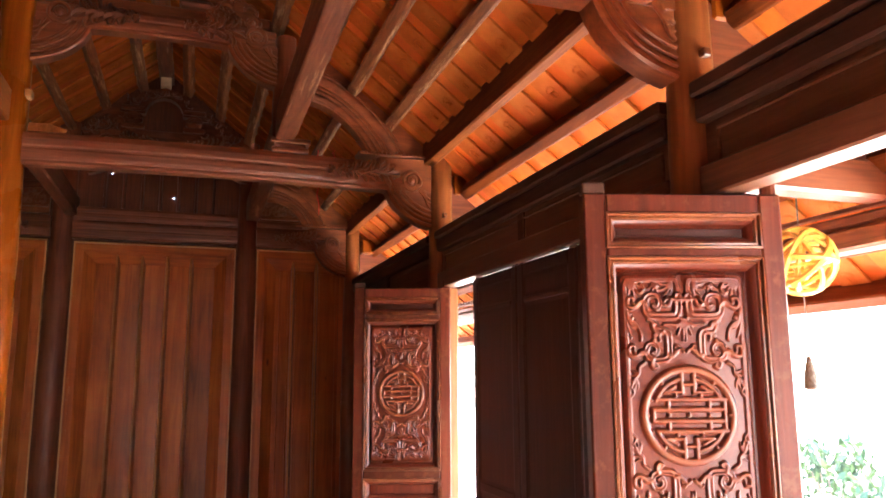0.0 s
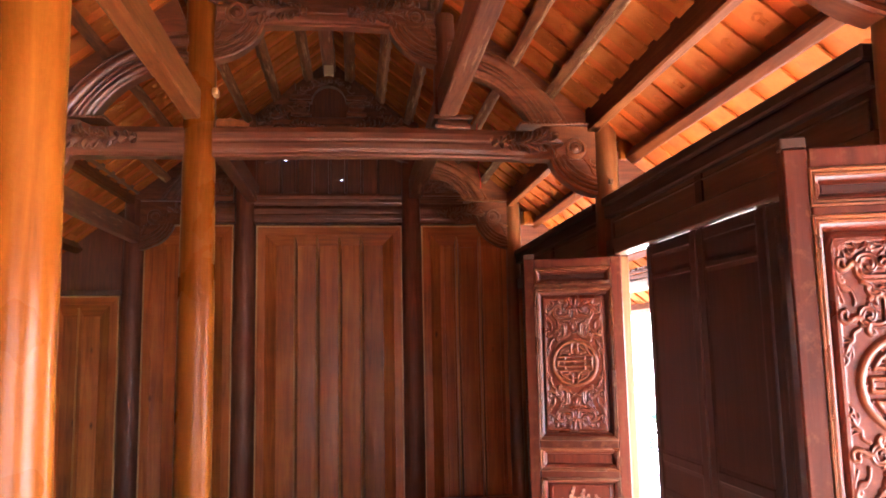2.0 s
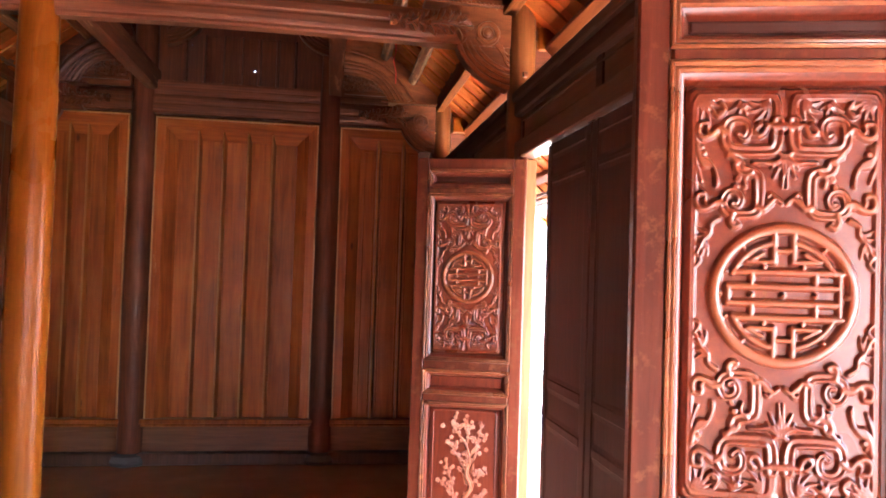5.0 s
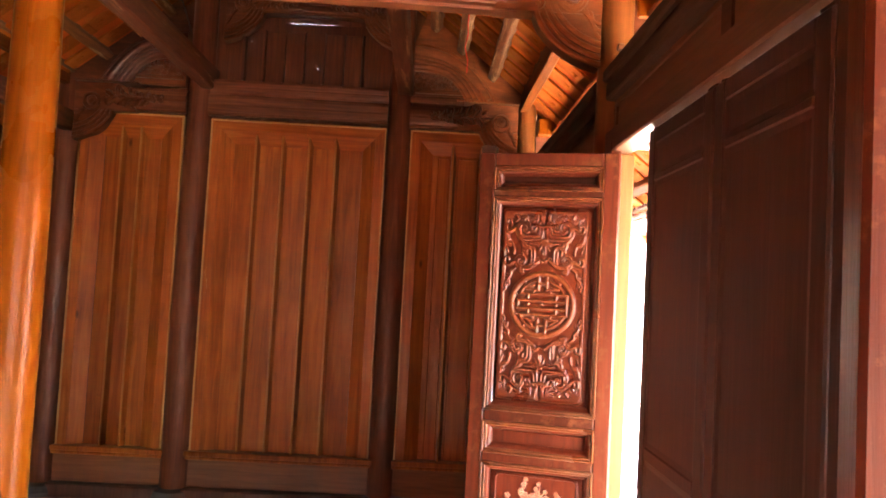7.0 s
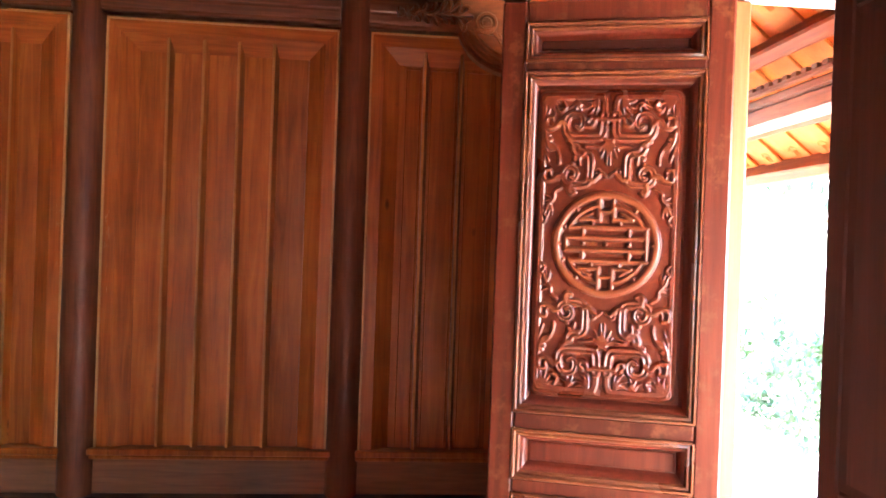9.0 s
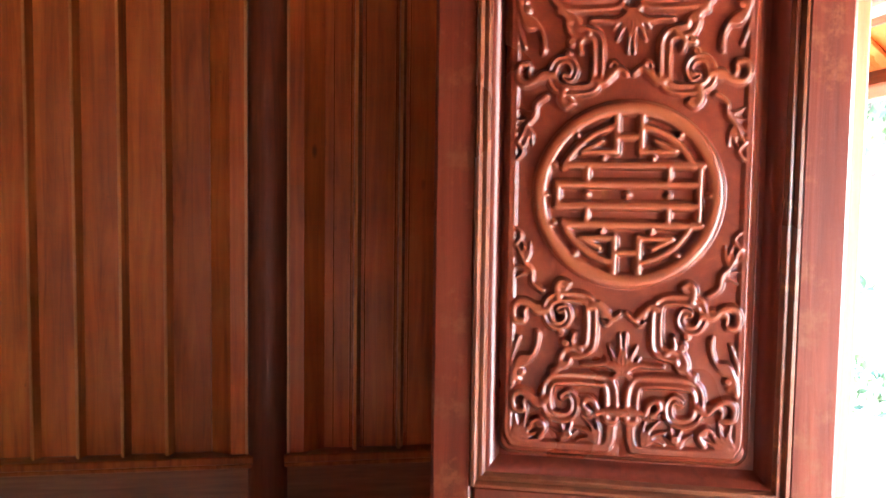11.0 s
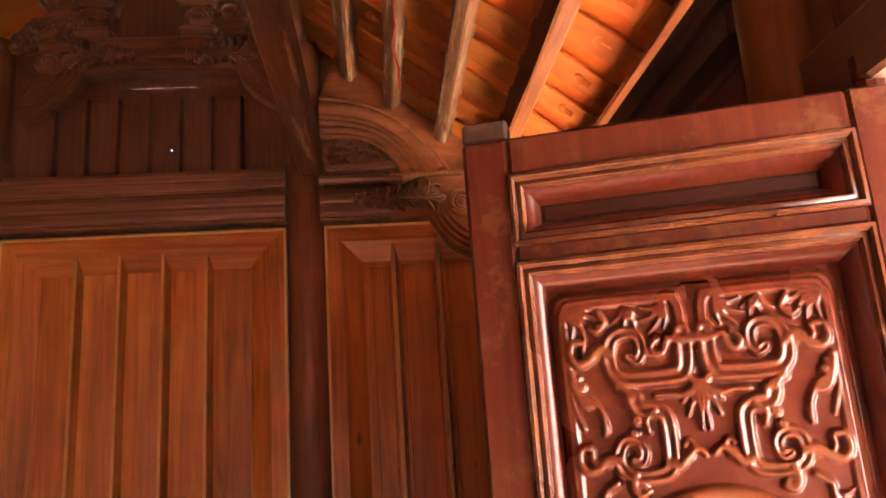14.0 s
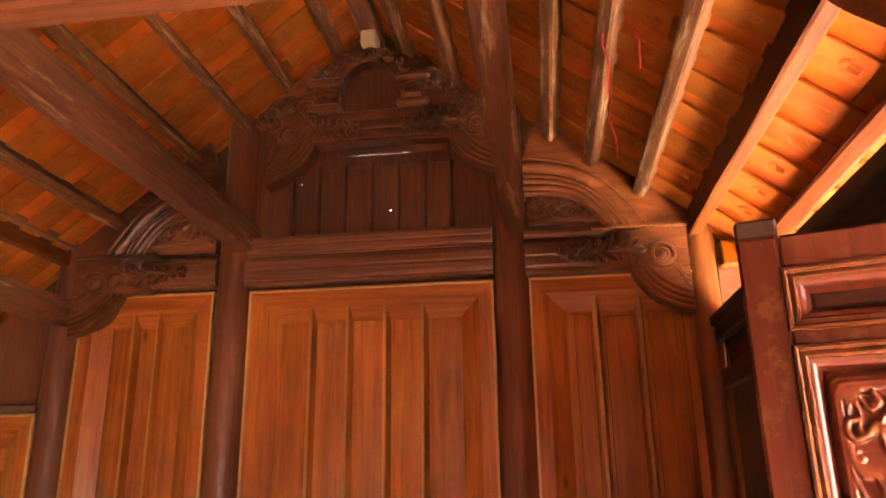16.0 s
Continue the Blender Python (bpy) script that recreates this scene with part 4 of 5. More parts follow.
def fret_quarter(U, V, hw, hh):
    """Heights of one quarter of the scrolled fretwork; u runs out to the side and v away from the ring."""
    H = np.zeros(U.shape)

    def S(pts, w0, w1=None, h=0.0075, groove=0.0, k=5):
        nonlocal H
        p = [(u * hw, v * hh) for u, v in (smooth(pts, k) if k else pts)]
        H = np.maximum(H, stroke_height(U, V, p, w0, w0 if w1 is None else w1, h, groove))

    def ball(u, v, r, h=0.0085):
        nonlocal H
        d = np.hypot(U - u * hw, V - v * hh) / r
        H = np.maximum(H, np.where(d < 1, h * np.sqrt(np.clip(1 - d * d, 0, 1)) - 0.003 * np.exp(-(d / 0.4) ** 2), 0))

    def leaf(u, v, size, turn, blades=4, fan=100, bend=0.3):
        for k in range(blades):
            g = radians(turn - fan / 2 + fan * k / (blades - 1))
            ln = size * (1.0 if 0 < k < blades - 1 else 0.75)
            p0 = (u * hw, v * hh)
            pm = (p0[0] + ln * 0.5 * math.cos(g - bend), p0[1] + ln * 0.5 * math.sin(g - bend))
            pe = (p0[0] + ln * math.cos(g), p0[1] + ln * math.sin(g))
            pts = bez(p0, pm, pm, pe, 6)
            nonlocal_set(stroke_height(U, V, pts, size * 0.16, size * 0.03, 0.0062, 0.35))

    def nonlocal_set(h):
        nonlocal H
        H = np.maximum(H, h)
    # rim, doubled back on itself at the middle
    S([(0.085, 0.80), (0.085, 0.93), (0.115, 0.972), (0.19, 0.985), (0.86, 0.985), (0.945, 0.97), (0.985, 0.93), (0.985, 0.80), (0.985, 0.5), (0.985, 0.0)], 0.0075, 0.0065, 0.0055, 0.25)
    # bar that ties the two middle stems
    S([(0.0, 0.838), (0.10, 0.834), (0.19, 0.842)], 0.0085, 0.005, 0.0085)
    # great squared scroll with a curled end
    S([(0.085, 0.86), (0.09, 0.77), (0.12, 0.728), (0.20, 0.715), (0.52, 0.715), (0.62, 0.735), (0.65, 0.78), (0.635, 0.84), (0.57, 0.867), (0.47, 0.868), (0.41, 0.845), (0.405, 0.80), (0.45, 0.775), (0.50, 0.79)], 0.0125, 0.0065, 0.0092, 0.52)
    S([(0.20, 0.842), (0.24, 0.80), (0.30, 0.79), (0.33, 0.815), (0.29, 0.835)], 0.0062, 0.0045, 0.0085)
    ball(0.34, 0.80, 0.0085)
    ball(0.28, 0.845, 0.0065)
    # second scroll, nearer the ring
    S([(0.50, 0.645), (0.47, 0.615), (0.36, 0.605), (0.29, 0.585), (0.275, 0.53), (0.28, 0.44), (0.32, 0.405), (0.42, 0.395), (0.56, 0.398), (0.645, 0.42), (0.66, 0.465), (0.61, 0.505), (0.52, 0.505), (0.475, 0.475), (0.50, 0.44), (0.55, 0.445)], 0.0115, 0.0062, 0.0092, 0.52)
    S([(0.36, 0.605), (0.43, 0.575), (0.42, 0.54)], 0.0058, 0.0045, 0.0075)
    # beads and links between them
    for u, v, r in ((0.51, 0.66, 0.0088), (0.50, 0.575, 0.0068), (0.53, 0.535, 0.0062), (0.16, 0.455, 0.0082), (0.74, 0.445, 0.0088), (0.74, 0.81, 0.0085), (0.52, 0.352, 0.0086), (0.60, 0.69, 0.0068), (0.06, 0.70, 0.0055), (0.46, 0.935, 0.0076), (0.70, 0.90, 0.0066), (0.88, 0.70, 0.0060)):
        ball(u, v, r)
    S([(0.60, 0.70), (0.55, 0.675), (0.51, 0.655)], 0.0065, 0.006, 0.0075)
    S([(0.56, 0.40), (0.58, 0.36), (0.54, 0.335), (0.48, 0.345)], 0.0072, 0.0045, 0.0080)
    S([(0.28, 0.43), (0.22, 0.425), (0.16, 0.45), (0.09, 0.475), (0.03, 0.455)], 0.0070, 0.0040, 0.0080)
    S([(0.10, 0.475), (0.14, 0.50), (0.18, 0.485)], 0.0045, 0.003, 0.006)
    # shoots to the side with curled lobes
    S([(0.64, 0.80), (0.72, 0.825), (0.80, 0.79), (0.89, 0.775), (0.945, 0.80), (0.93, 0.845), (0.86, 0.85)], 0.0070, 0.0050, 0.0080)
    S([(0.80, 0.79), (0.85, 0.815), (0.83, 0.845)], 0.0055, 0.0035, 0.0065)
    S([(0.65, 0.45), (0.74, 0.455), (0.81, 0.43), (0.90, 0.42), (0.955, 0.445), (0.94, 0.49), (0.87, 0.495)], 0.0070, 0.0050, 0.0080)
    S([(0.81, 0.43), (0.86, 0.455), (0.85, 0.485)], 0.0055, 0.0035, 0.0065)
    # long side leaf between the shoots
    for o in (0.0, 0.022, 0.044):
        S([(0.955 - o * 0.4, 0.745 - o), (0.93 - o, 0.685 - o), (0.82 - o, 0.655 - o * 0.6), (0.75 - o * 0.5, 0.60 - o), (0.745, 0.535)], 0.0058, 0.0028, 0.0066)
    S([(0.90, 0.73), (0.965, 0.67), (0.93, 0.60), (0.90, 0.56)], 0.0045, 0.003, 0.0052)
    # leaf that trails past the ring
    S([(0.70, 0.375), (0.79, 0.345), (0.80, 0.30), (0.87, 0.265), (0.93, 0.205)], 0.0050, 0.0030, 0.0065)
    leaf(0.80, 0.305, 0.030, -15, 3, 70)
    leaf(0.87, 0.26, 0.034, -65, 4, 85)
    S([(0.95, 0.20), (0.90, 0.165), (0.94, 0.135)], 0.0042, 0.0028, 0.006)
    # palmettes in the corners
    leaf(0.93, 0.955, 0.042, 222, 5, 95)
    leaf(0.20, 0.955, 0.036, 318, 4, 90)
    leaf(0.50, 0.955, 0.030, 265, 4, 110)
    S([(0.70, 0.95), (0.66, 0.915), (0.72, 0.885), (0.78, 0.90)], 0.0055, 0.0035, 0.007)
    # half of the lotus bud on the centre line, with its long side leaf
    for g, ln in ((268, 0.052), (244, 0.040), (222, 0.030)):
        g = radians(g)
        p0 = (0.002, 0.685 * hh)
        pts = [(p0[0] - q * ln * math.cos(g) * 0.9, p0[1] + q * ln * math.sin(g)) for q in (0, 0.3, 0.6, 1)]
        nonlocal_set(stroke_height(U, V, pts, 0.0072, 0.002, 0.0078, 0.3))
    S([(0.06, 0.665), (0.14, 0.65), (0.22, 0.655), (0.34, 0.655)], 0.0060, 0.0032, 0.0068)
    return H


def medallion_height(X, Z, r0):
    """Ring and longevity figure: straight bars with short links and small pearls."""
    rad = np.hypot(X, Z)
    H = np.zeros(X.shape)
    d = np.abs(rad - r0) / 0.0105
    H = np.maximum(H, 0.0095 * np.sqrt(np.clip(1 - d ** 2.4, 0, 1)))

    def bar(pts, w=0.0064, h=0.0085):
        nonlocal H
        H = np.maximum(H, stroke_height(X, Z, [(u * r0, v * r0) for u, v in pts], w, w, h))
    for s in (1, -1):
        for k in (1, -1):
            bar([(k * 0.80 * math.cos(radians(a)), s * 0.80 * math.sin(radians(a))) for a in range(24, 80, 4)], 0.0060)
            bar([(k * 0.14, s * 0.50), (k * 0.14, s * 0.90)], 0.0066)
            bar([(k * 0.14, s * 0.50), (k * 0.52, s * 0.50)], 0.0050)
            bar([(k * 0.52, s * 0.50), (k * 0.30, s * 0.62)], 0.0050)
            bar([(k * 0.46, s * 0.13), (k * 0.46, s * 0.33)], 0.0056)
        bar([(-0.14, s * 0.67), (0.14, s * 0.67)], 0.0052)
        bar([(-0.72, s * 0.345), (0.80, s * 0.345)], 0.0066)
        bar([(-0.80, s * 0.125), (0.46, s * 0.125)], 0.0066)
    bar([(0.46, 0.125), (0.80, 0.125), (0.80, 0.345)], 0.0062)
    bar([(0.46, -0.125), (0.80, -0.125)], 0.0066)
    bar([(0.80, -0.28), (0.80, 0.12)], 0.0056)
    bar([(-0.80, -0.125), (-0.80, 0.125)], 0.0058)
    pearls = [(0, 0), (0.46, 0.0), (-0.46, 0.0), (0.28, 0.42), (-0.28, 0.42), (0.28, -0.42), (-0.28, -0.42), (0.92, 0), (-0.92, 0)]
    pearls += [(0.90 * math.cos(radians(a)), 0.90 * math.sin(radians(a))) for a in (22, 50, 130, 158, 202, 230, 310, 338)]
    for u, v in pearls:
        d = np.hypot(X - u * r0, Z - v * r0) / 0.0056
        H = np.maximum(H, np.where(d < 1, 0.0090 * np.sqrt(np.clip(1 - d * d, 0, 1)), 0))
    return H


def soften(H):
    """The carver's soft edges: a small blur."""
    P = np.pad(H, 1, mode="edge")
    return (4 * H + 2 * (P[1:-1, :-2] + P[1:-1, 2:] + P[:-2, 1:-1] + P[2:, 1:-1]) + P[:-2, :-2] + P[:-2, 2:] + P[2:, :-2] + P[2:, 2:]) / 16


def scrolls(parent, cx, cz, hw, hh, y):
    """The carved field: four quarters of fretwork round a ring with a longevity figure, on a raised ground with notched ends."""
    r0, disc, step = hw * 0.742, hw * 0.742 + 0.015, 0.00135
    eu, ev = hw + 0.013, hh + 0.013
    U, V = np.meshgrid(np.arange(0, eu + 0.010, step), np.arange(0, ev + 0.010, step))
    H = soften(fret_quarter(U, V, hw, hh))
    # rounded rim of the raised ground, notched at the middle of its end
    c = 0.022
    edge = np.hypot(np.maximum(U - eu + c, 0), np.maximum(V - ev + c, 0)) - c
    edge = np.maximum(edge, np.maximum(U - eu, V - ev))
    notch = 0.009 - np.hypot(U, np.minimum(V - (ev - 0.020), 0))
    edge = np.maximum(edge, notch * 0.2 - 0.0065)
    fall = np.clip((edge + 0.008) / 0.010, 0, 1)
    H = np.where(edge > 0.004, 0, H) - 0.012 * fall * fall * (3 - 2 * fall)
    keep = np.hypot(U, V) > disc - step
    for sx in (1, -1):
        for sz in (1, -1):
            relief("scroll_fretwork", U, V, H, keep, lambda u, v, h: (cx + sx * u, y - h, cz + sz * v), M_GILT, parent, "scrolling fret and leaf carving, rubbed gold, highlights painted on proud parts")
    X, Z = np.meshgrid(np.arange(-disc - step, disc + 2 * step, step), np.arange(-disc - step, disc + 2 * step, step))
    relief("medallion", X, Z, soften(medallion_height(X, Z, r0)), np.hypot(X, Z) < disc + step, lambda u, v, h: (cx + u, y - h, cz + v), M_GILT, parent, "round ring with a carved longevity figure of straight bars")


def moulding_loop(x0, x1, z0, z1, prof):
    """A mitred frame of one profile round an opening. prof: (inset, y) points."""
    bm = bmesh.new()
    rings = []
    for o, yy in prof:
        rings.append([bm.verts.new(p) for p in ((x0 + o, yy, z0 + o), (x1 - o, yy, z0 + o), (x1 - o, yy, z1 - o), (x0 + o, yy, z1 - o))])
    for a, b in zip(rings, rings[1:]):
        for i in range(4):
            bm.faces.new((a[i], a[(i + 1) % 4], b[(i + 1) % 4], b[i]))
    return bm


def plum_tree(parent, cx, z0, hw, hh, y):
    """A gnarled blossoming branch: trunk, limbs, twigs, five-petalled flowers and a long-tailed leaf cluster."""
    bm = bmesh.new()
    rnd = random.Random(9)

    def at(u, v):
        return (cx + u * hw, z0 + v * hh)

    def bar(pts, r, taper):
        tube(bm, [(u, y - r * 0.4, v) for u, v in pts], r, 6, taper=taper)

    def flower(u, v, r):
        for k in range(5):
            g = 2 * math.pi * k / 5 + u * 90
            boss(bm, u + r * 0.8 * math.cos(g), v + r * 0.8 * math.sin(g), y, [(r * 0.6, -0.002), (r * 0.55, 0.004), (r * 0.25, 0.006)], 6)
    trunk = [at(*p) for p in smooth([(-0.30, -0.05), (0.10, 0.08), (0.02, 0.22), (0.30, 0.36), (0.10, 0.50), (0.24, 0.64), (0.10, 0.78), (-0.10, 0.86)])]
    bar(trunk, 0.0085, (1.2, 0.4))
    bar([(u + 0.010, v + 0.004) for u, v in trunk[6:26]], 0.006, (1.1, 0.6))
    limbs = (((0.02, 0.20), (-0.35, 0.22), (-0.60, 0.36), (-0.85, 0.40)), ((-0.30, 0.24), (-0.45, 0.40), (-0.52, 0.52), (-0.66, 0.58)), ((0.24, 0.40), (0.50, 0.40), (0.62, 0.52), (0.90, 0.50)), ((0.10, 0.52), (-0.15, 0.60), (-0.30, 0.74), (-0.62, 0.80)), ((0.22, 0.66), (0.45, 0.72), (0.55, 0.84), (0.62, 0.97)), ((0.12, 0.78), (0.20, 0.90), (0.10, 0.96), (0.12, 1.02)), ((-0.08, 0.84), (-0.25, 0.88), (-0.36, 0.95), (-0.38, 1.03)), ((0.10, 0.10), (0.40, 0.14), (0.55, 0.26), (0.75, 0.24)), ((-0.2, 0.04), (-0.5, 0.05), (-0.6, 0.16), (-0.8, 0.14)))
    for limb in limbs:
        pts = bez(*[at(*p) for p in limb], 8)
        bar(pts, 0.0038, (1.1, 0.5))
        for i in (2, 3, 4, 5, 6, 7, 8):
            u, v = pts[i]
            g = rnd.uniform(0.3, 2.8)
            ln = rnd.uniform(0.016, 0.036)
            e = (max(cx - hw, min(cx + hw, u + ln * math.cos(g))), v + ln * math.sin(g))
            bar([(u, v), ((u + e[0]) / 2 + 0.003, (v + e[1]) / 2), e], 0.0024, (1.1, 0.6))
            flower(e[0], e[1], rnd.uniform(0.0065, 0.0095))
            if i % 2:
                flower(u + rnd.uniform(-0.008, 0.008), v + rnd.uniform(-0.008, 0.008), 0.008)
    for k in range(9):
        u, v = at(rnd.uniform(0.05, 0.35), rnd.uniform(0.30, 0.62))
        g = rnd.uniform(0.9, 2.6)
        lobe(bm, [(u + 0.045 * q * math.cos(g), v + 0.045 * q * math.sin(g) + 0.01 * q * q) for q in (0, 0.25, 0.5, 0.75, 1)], 0.007, y, 0.008)
    for k in range(34):
        u, v = at(rnd.uniform(-0.85, 0.85), rnd.choice((rnd.uniform(0.28, 0.62), rnd.uniform(0.70, 1.0))))
        flower(u, v, rnd.uniform(0.006, 0.009))
    part("plum_branch_carving", bm, M_PLUM, parent, "pale carved blossoming plum branches", 0.8)


LEAF_W, LEAF_T, LEAF_Z0, LEAF_Z1 = 0.52, 0.054, 0.14, 2.035


def door_leaf(m, label, carved=True):
    """A folding door leaf: the hinge is at the origin, the leaf runs along -x, and its outer face looks to -y."""
    d = holder("door_leaf", m)
    W, T = LEAF_W, LEAF_T
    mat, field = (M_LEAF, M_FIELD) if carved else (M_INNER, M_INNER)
    st = 0.058
    for x0, x1 in ((-W, -W + st), (-st, 0)):
        part("stile", boxes((x0, x1, -T / 2, T / 2, LEAF_Z0, LEAF_Z1), bevel=0.005), mat, d)
    rails = ((1.982, 2.035), (1.868, 1.893), (1.034, 1.076), (0.884, 0.92), (0.14, 0.22))
    for z0, z1 in rails:
        part("rail", boxes((-W + st, -st, -T / 2, T / 2, z0, z1), bevel=0.005), mat, d)
    for i, (z0, z1) in enumerate(((1.893, 1.982), (1.076, 1.868), (0.92, 1.034), (0.22, 0.884))):
        x0, x1 = -W + st, -st
        # top panel of a carved leaf: shade of its recess painted as darker lacquer
        p = part("panel", boxes((x0, x1, 0.011, 0.021, z0, z1)), M_FIELDSHADE if carved and i == 0 else field, d)
        f = -T / 2
        if carved:
            bead = [(-0.003, f + 0.001), (-0.001, f - 0.004), (0.003, f - 0.005), (0.006, f - 0.001), (0.007, f + 0.004), (0.010, f + 0.002), (0.013, f + 0.002), (0.016, f + 0.006), (0.017, f + 0.010)]
            part("panel_moulding", moulding_loop(x0, x1, z0, z1, bead), M_MOULD, p, "stepped panel moulding", 0.9)
            part("panel_reveal", moulding_loop(x0, x1, z0, z1, [(0.017, f + 0.010), (0.020, f + 0.011), (0.029, 0.004), (0.033, 0.0108)]), field, p, "deep coved reveal", 0.9)
            part("back_bead", moulding_loop(x0, x1, z0, z1, [(-0.002, T / 2 - 0.001), (0.002, T / 2 + 0.003), (0.012, 0.022)]), mat, p)
        else:
            part("panel_reveal", moulding_loop(x0, x1, z0, z1, [(0.0, f + 0.004), (0.016, 0.0105)]), mat, p)
            part("back_reveal", moulding_loop(x0, x1, z0, z1, [(0.0, T / 2 - 0.003), (0.010, T / 2 - 0.005), (0.018, 0.0205)]), mat, p)
        if carved and i in (0, 2):
            part("raised_field", boxes((x0 + 0.036, x1 - 0.036, 0.0085, 0.014, z0 + 0.035, z1 - 0.035), bevel=0.002), M_FIELDSHADE if i == 0 else field, p)
        if carved and i == 1:
            cx, cz = (x0 + x1) / 2, (z0 + z1) / 2
            scrolls(p, cx - 0.006, cz, 0.153, 0.346, -0.001)
        if carved and i == 3:
            cx = (x0 + x1) / 2
            leaf_field(p, M_FIELD, cx - 0.15, cx + 0.15, z0 + 0.05, z1 - 0.04, 0.001, 0.02)
            plum_tree(p, cx, z0 + 0.10, 0.125, 0.465, 0.001)
    part("pivot", lathe(bmesh.new(), [(0.02, LEAF_Z1), (0.02, LEAF_Z1 + 0.045)], -0.02, 0, 12), mat, d)
    part("pivot", boxes((-W, -W + 0.06, -0.02, 0.02, LEAF_Z1, LEAF_Z1 + 0.03), bevel=0.004), M_RAILDARK, d)
    return tagged(d, label, "door", "folding door leaves")


def door_wall():
    wall = tagged(holder("wall_east", pose(0, 0, 0)), "dark timber door wall with rail and frieze under the eaves", "wall", kind="structure")
    ends = [SOUTH, -3.10, -0.80, 1.50, 3.80, GY_]
    for a, b in zip(ends, ends[1:]):
        y0, y1 = a + 0.072, b - 0.072
        bm = boxes((F - 0.065, F + 0.045, y0, y1, 2.325, 2.372), (F - 0.05, F + 0.04, y0, y1, 2.255, 2.322), bevel=0.008)
        part("top_rail", bm, M_RAILDARK, wall, "dark moulded top rail")
        bm = boxes((F - 0.012, F + 0.012, y0, y1, 2.13, 2.256))
        frieze = part("frieze_board", bm, M_LINTEL, wall, "plain frieze board")
        part("frieze_bead", boxes((F - 0.020, F - 0.011, y0 + 0.05, y1 - 0.05, 2.226, 2.236), (F - 0.020, F - 0.011, y0 + 0.05, y0 + 0.06, 2.135, 2.225), (F - 0.020, F - 0.011, y1 - 0.06, y1 - 0.05, 2.135, 2.225), bevel=0.003), M_LINTEL, frieze)
        bm = boxes((F - 0.045, F + 0.04, y0, y1, 2.044, 2.132), bevel=0.006)
        part("lintel", bm, M_LINTEL, wall, "brown lintel")
        bm = boxes((F - 0.06, F + 0.06, y0, y1, 0.0, 0.12), bevel=0.008)
        part("threshold", bm, M_RAILDARK, wall, "raised threshold beam")
        wide = 0.030 if b == 1.50 else 0.078      # the open leaf of the near bay folds back against its jamb
        for y, w in ((y0, 0.05), (y1 - wide, wide)):
            part("jamb", boxes((F - 0.04, F + (0.155 if b == 1.50 and y > y0 else 0.05), y, y + w, 0.12, 2.043), bevel=0.005), M_JAMB, wall, "pale wooden jamb")
        part("hanger", boxes((F - 0.02, F + 0.02, (y0 + y1) / 2 - 0.03, (y0 + y1) / 2 + 0.03, 2.1, 2.3)), M_RAILDARK, wall)
    part("backing", boxes((F + 0.016, F + 0.03, 3.88, 6.03, 0.10, 2.06)), M_DOORWALL, wall)
    # closed bay beyond the far frame; the bays behind the walker stand open
    for a, b in ((3.90, 6.02),):
        n = 5
        for i in range(n):
            y0 = a + (b - a) * i / n
            y1 = a + (b - a) * (i + 1) / n
            part("board", boxes((F - 0.02, F + 0.015, y0 + 0.002, y1 - 0.002, 0.12, 2.06), bevel=0.006), M_DOORWALL, wall, "dark wall board")


def doors():
    # leaves that stand open, their carved outer faces turned to the walker
    door_leaf(pose(1.722, 3.615, 0, 0, 0, -17.0), "open red-lacquered folding door leaf with carved longevity medallion")
    door_leaf(pose(1.838, 1.322, 0, 0, 0, -15.5), "open red-lacquered folding door leaf with carved medallion, hazy in backlight")
    # two unseen closed leaves, added to cut the daylight through the near bay
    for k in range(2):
        door_leaf(pose(F + 0.004, -0.18 + LEAF_W * k * 1.02, 0, 0, 0, 90), "closed dark folding door leaf, plain inner side to the room", False)
    # closed leaves, their plain inner faces to the room
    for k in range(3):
        door_leaf(pose(F + 0.004, 2.165 + LEAF_W * k * 1.02, 0, 0, 0, 90), "closed dark folding door leaf, plain inner side to the room", False)


roof(1)
roof(-1)
purlins()
tagged(mesh_ob("eaves_board", boxes((2.905, 2.935, SOUTH - 0.3, 6.95, 1.825, 1.93), bevel=0.005), M_BEAMY), "reddish eaves board along the veranda roof", "board", kind="structure")
beam = tagged(holder("veranda_beam", pose(0, 0, 0)), "long moulded wooden beam with a notched strip over the veranda", "beam", kind="structure")
part("beam_body", boxes((2.43, 2.53, SOUTH - 0.2, 6.8, 1.97, 2.045), (2.44, 2.52, SOUTH - 0.2, 6.8, 2.047, 2.09), bevel=0.010), M_BEAMY, beam)
part("notched_strip", boxes((2.41, 2.438, SOUTH - 0.2, 6.8, 2.092, 2.106), *[(2.408, 2.436, 2.0 + 0.062 * k, 2.034 + 0.062 * k, 2.107, 2.124) for k in range(66)]), M_BEAMY, beam, "strip with square notches")
columns()
for y in TRUSS:
    open_frame(y)
gable_frame()
gable_wall()
door_wall()
doors()


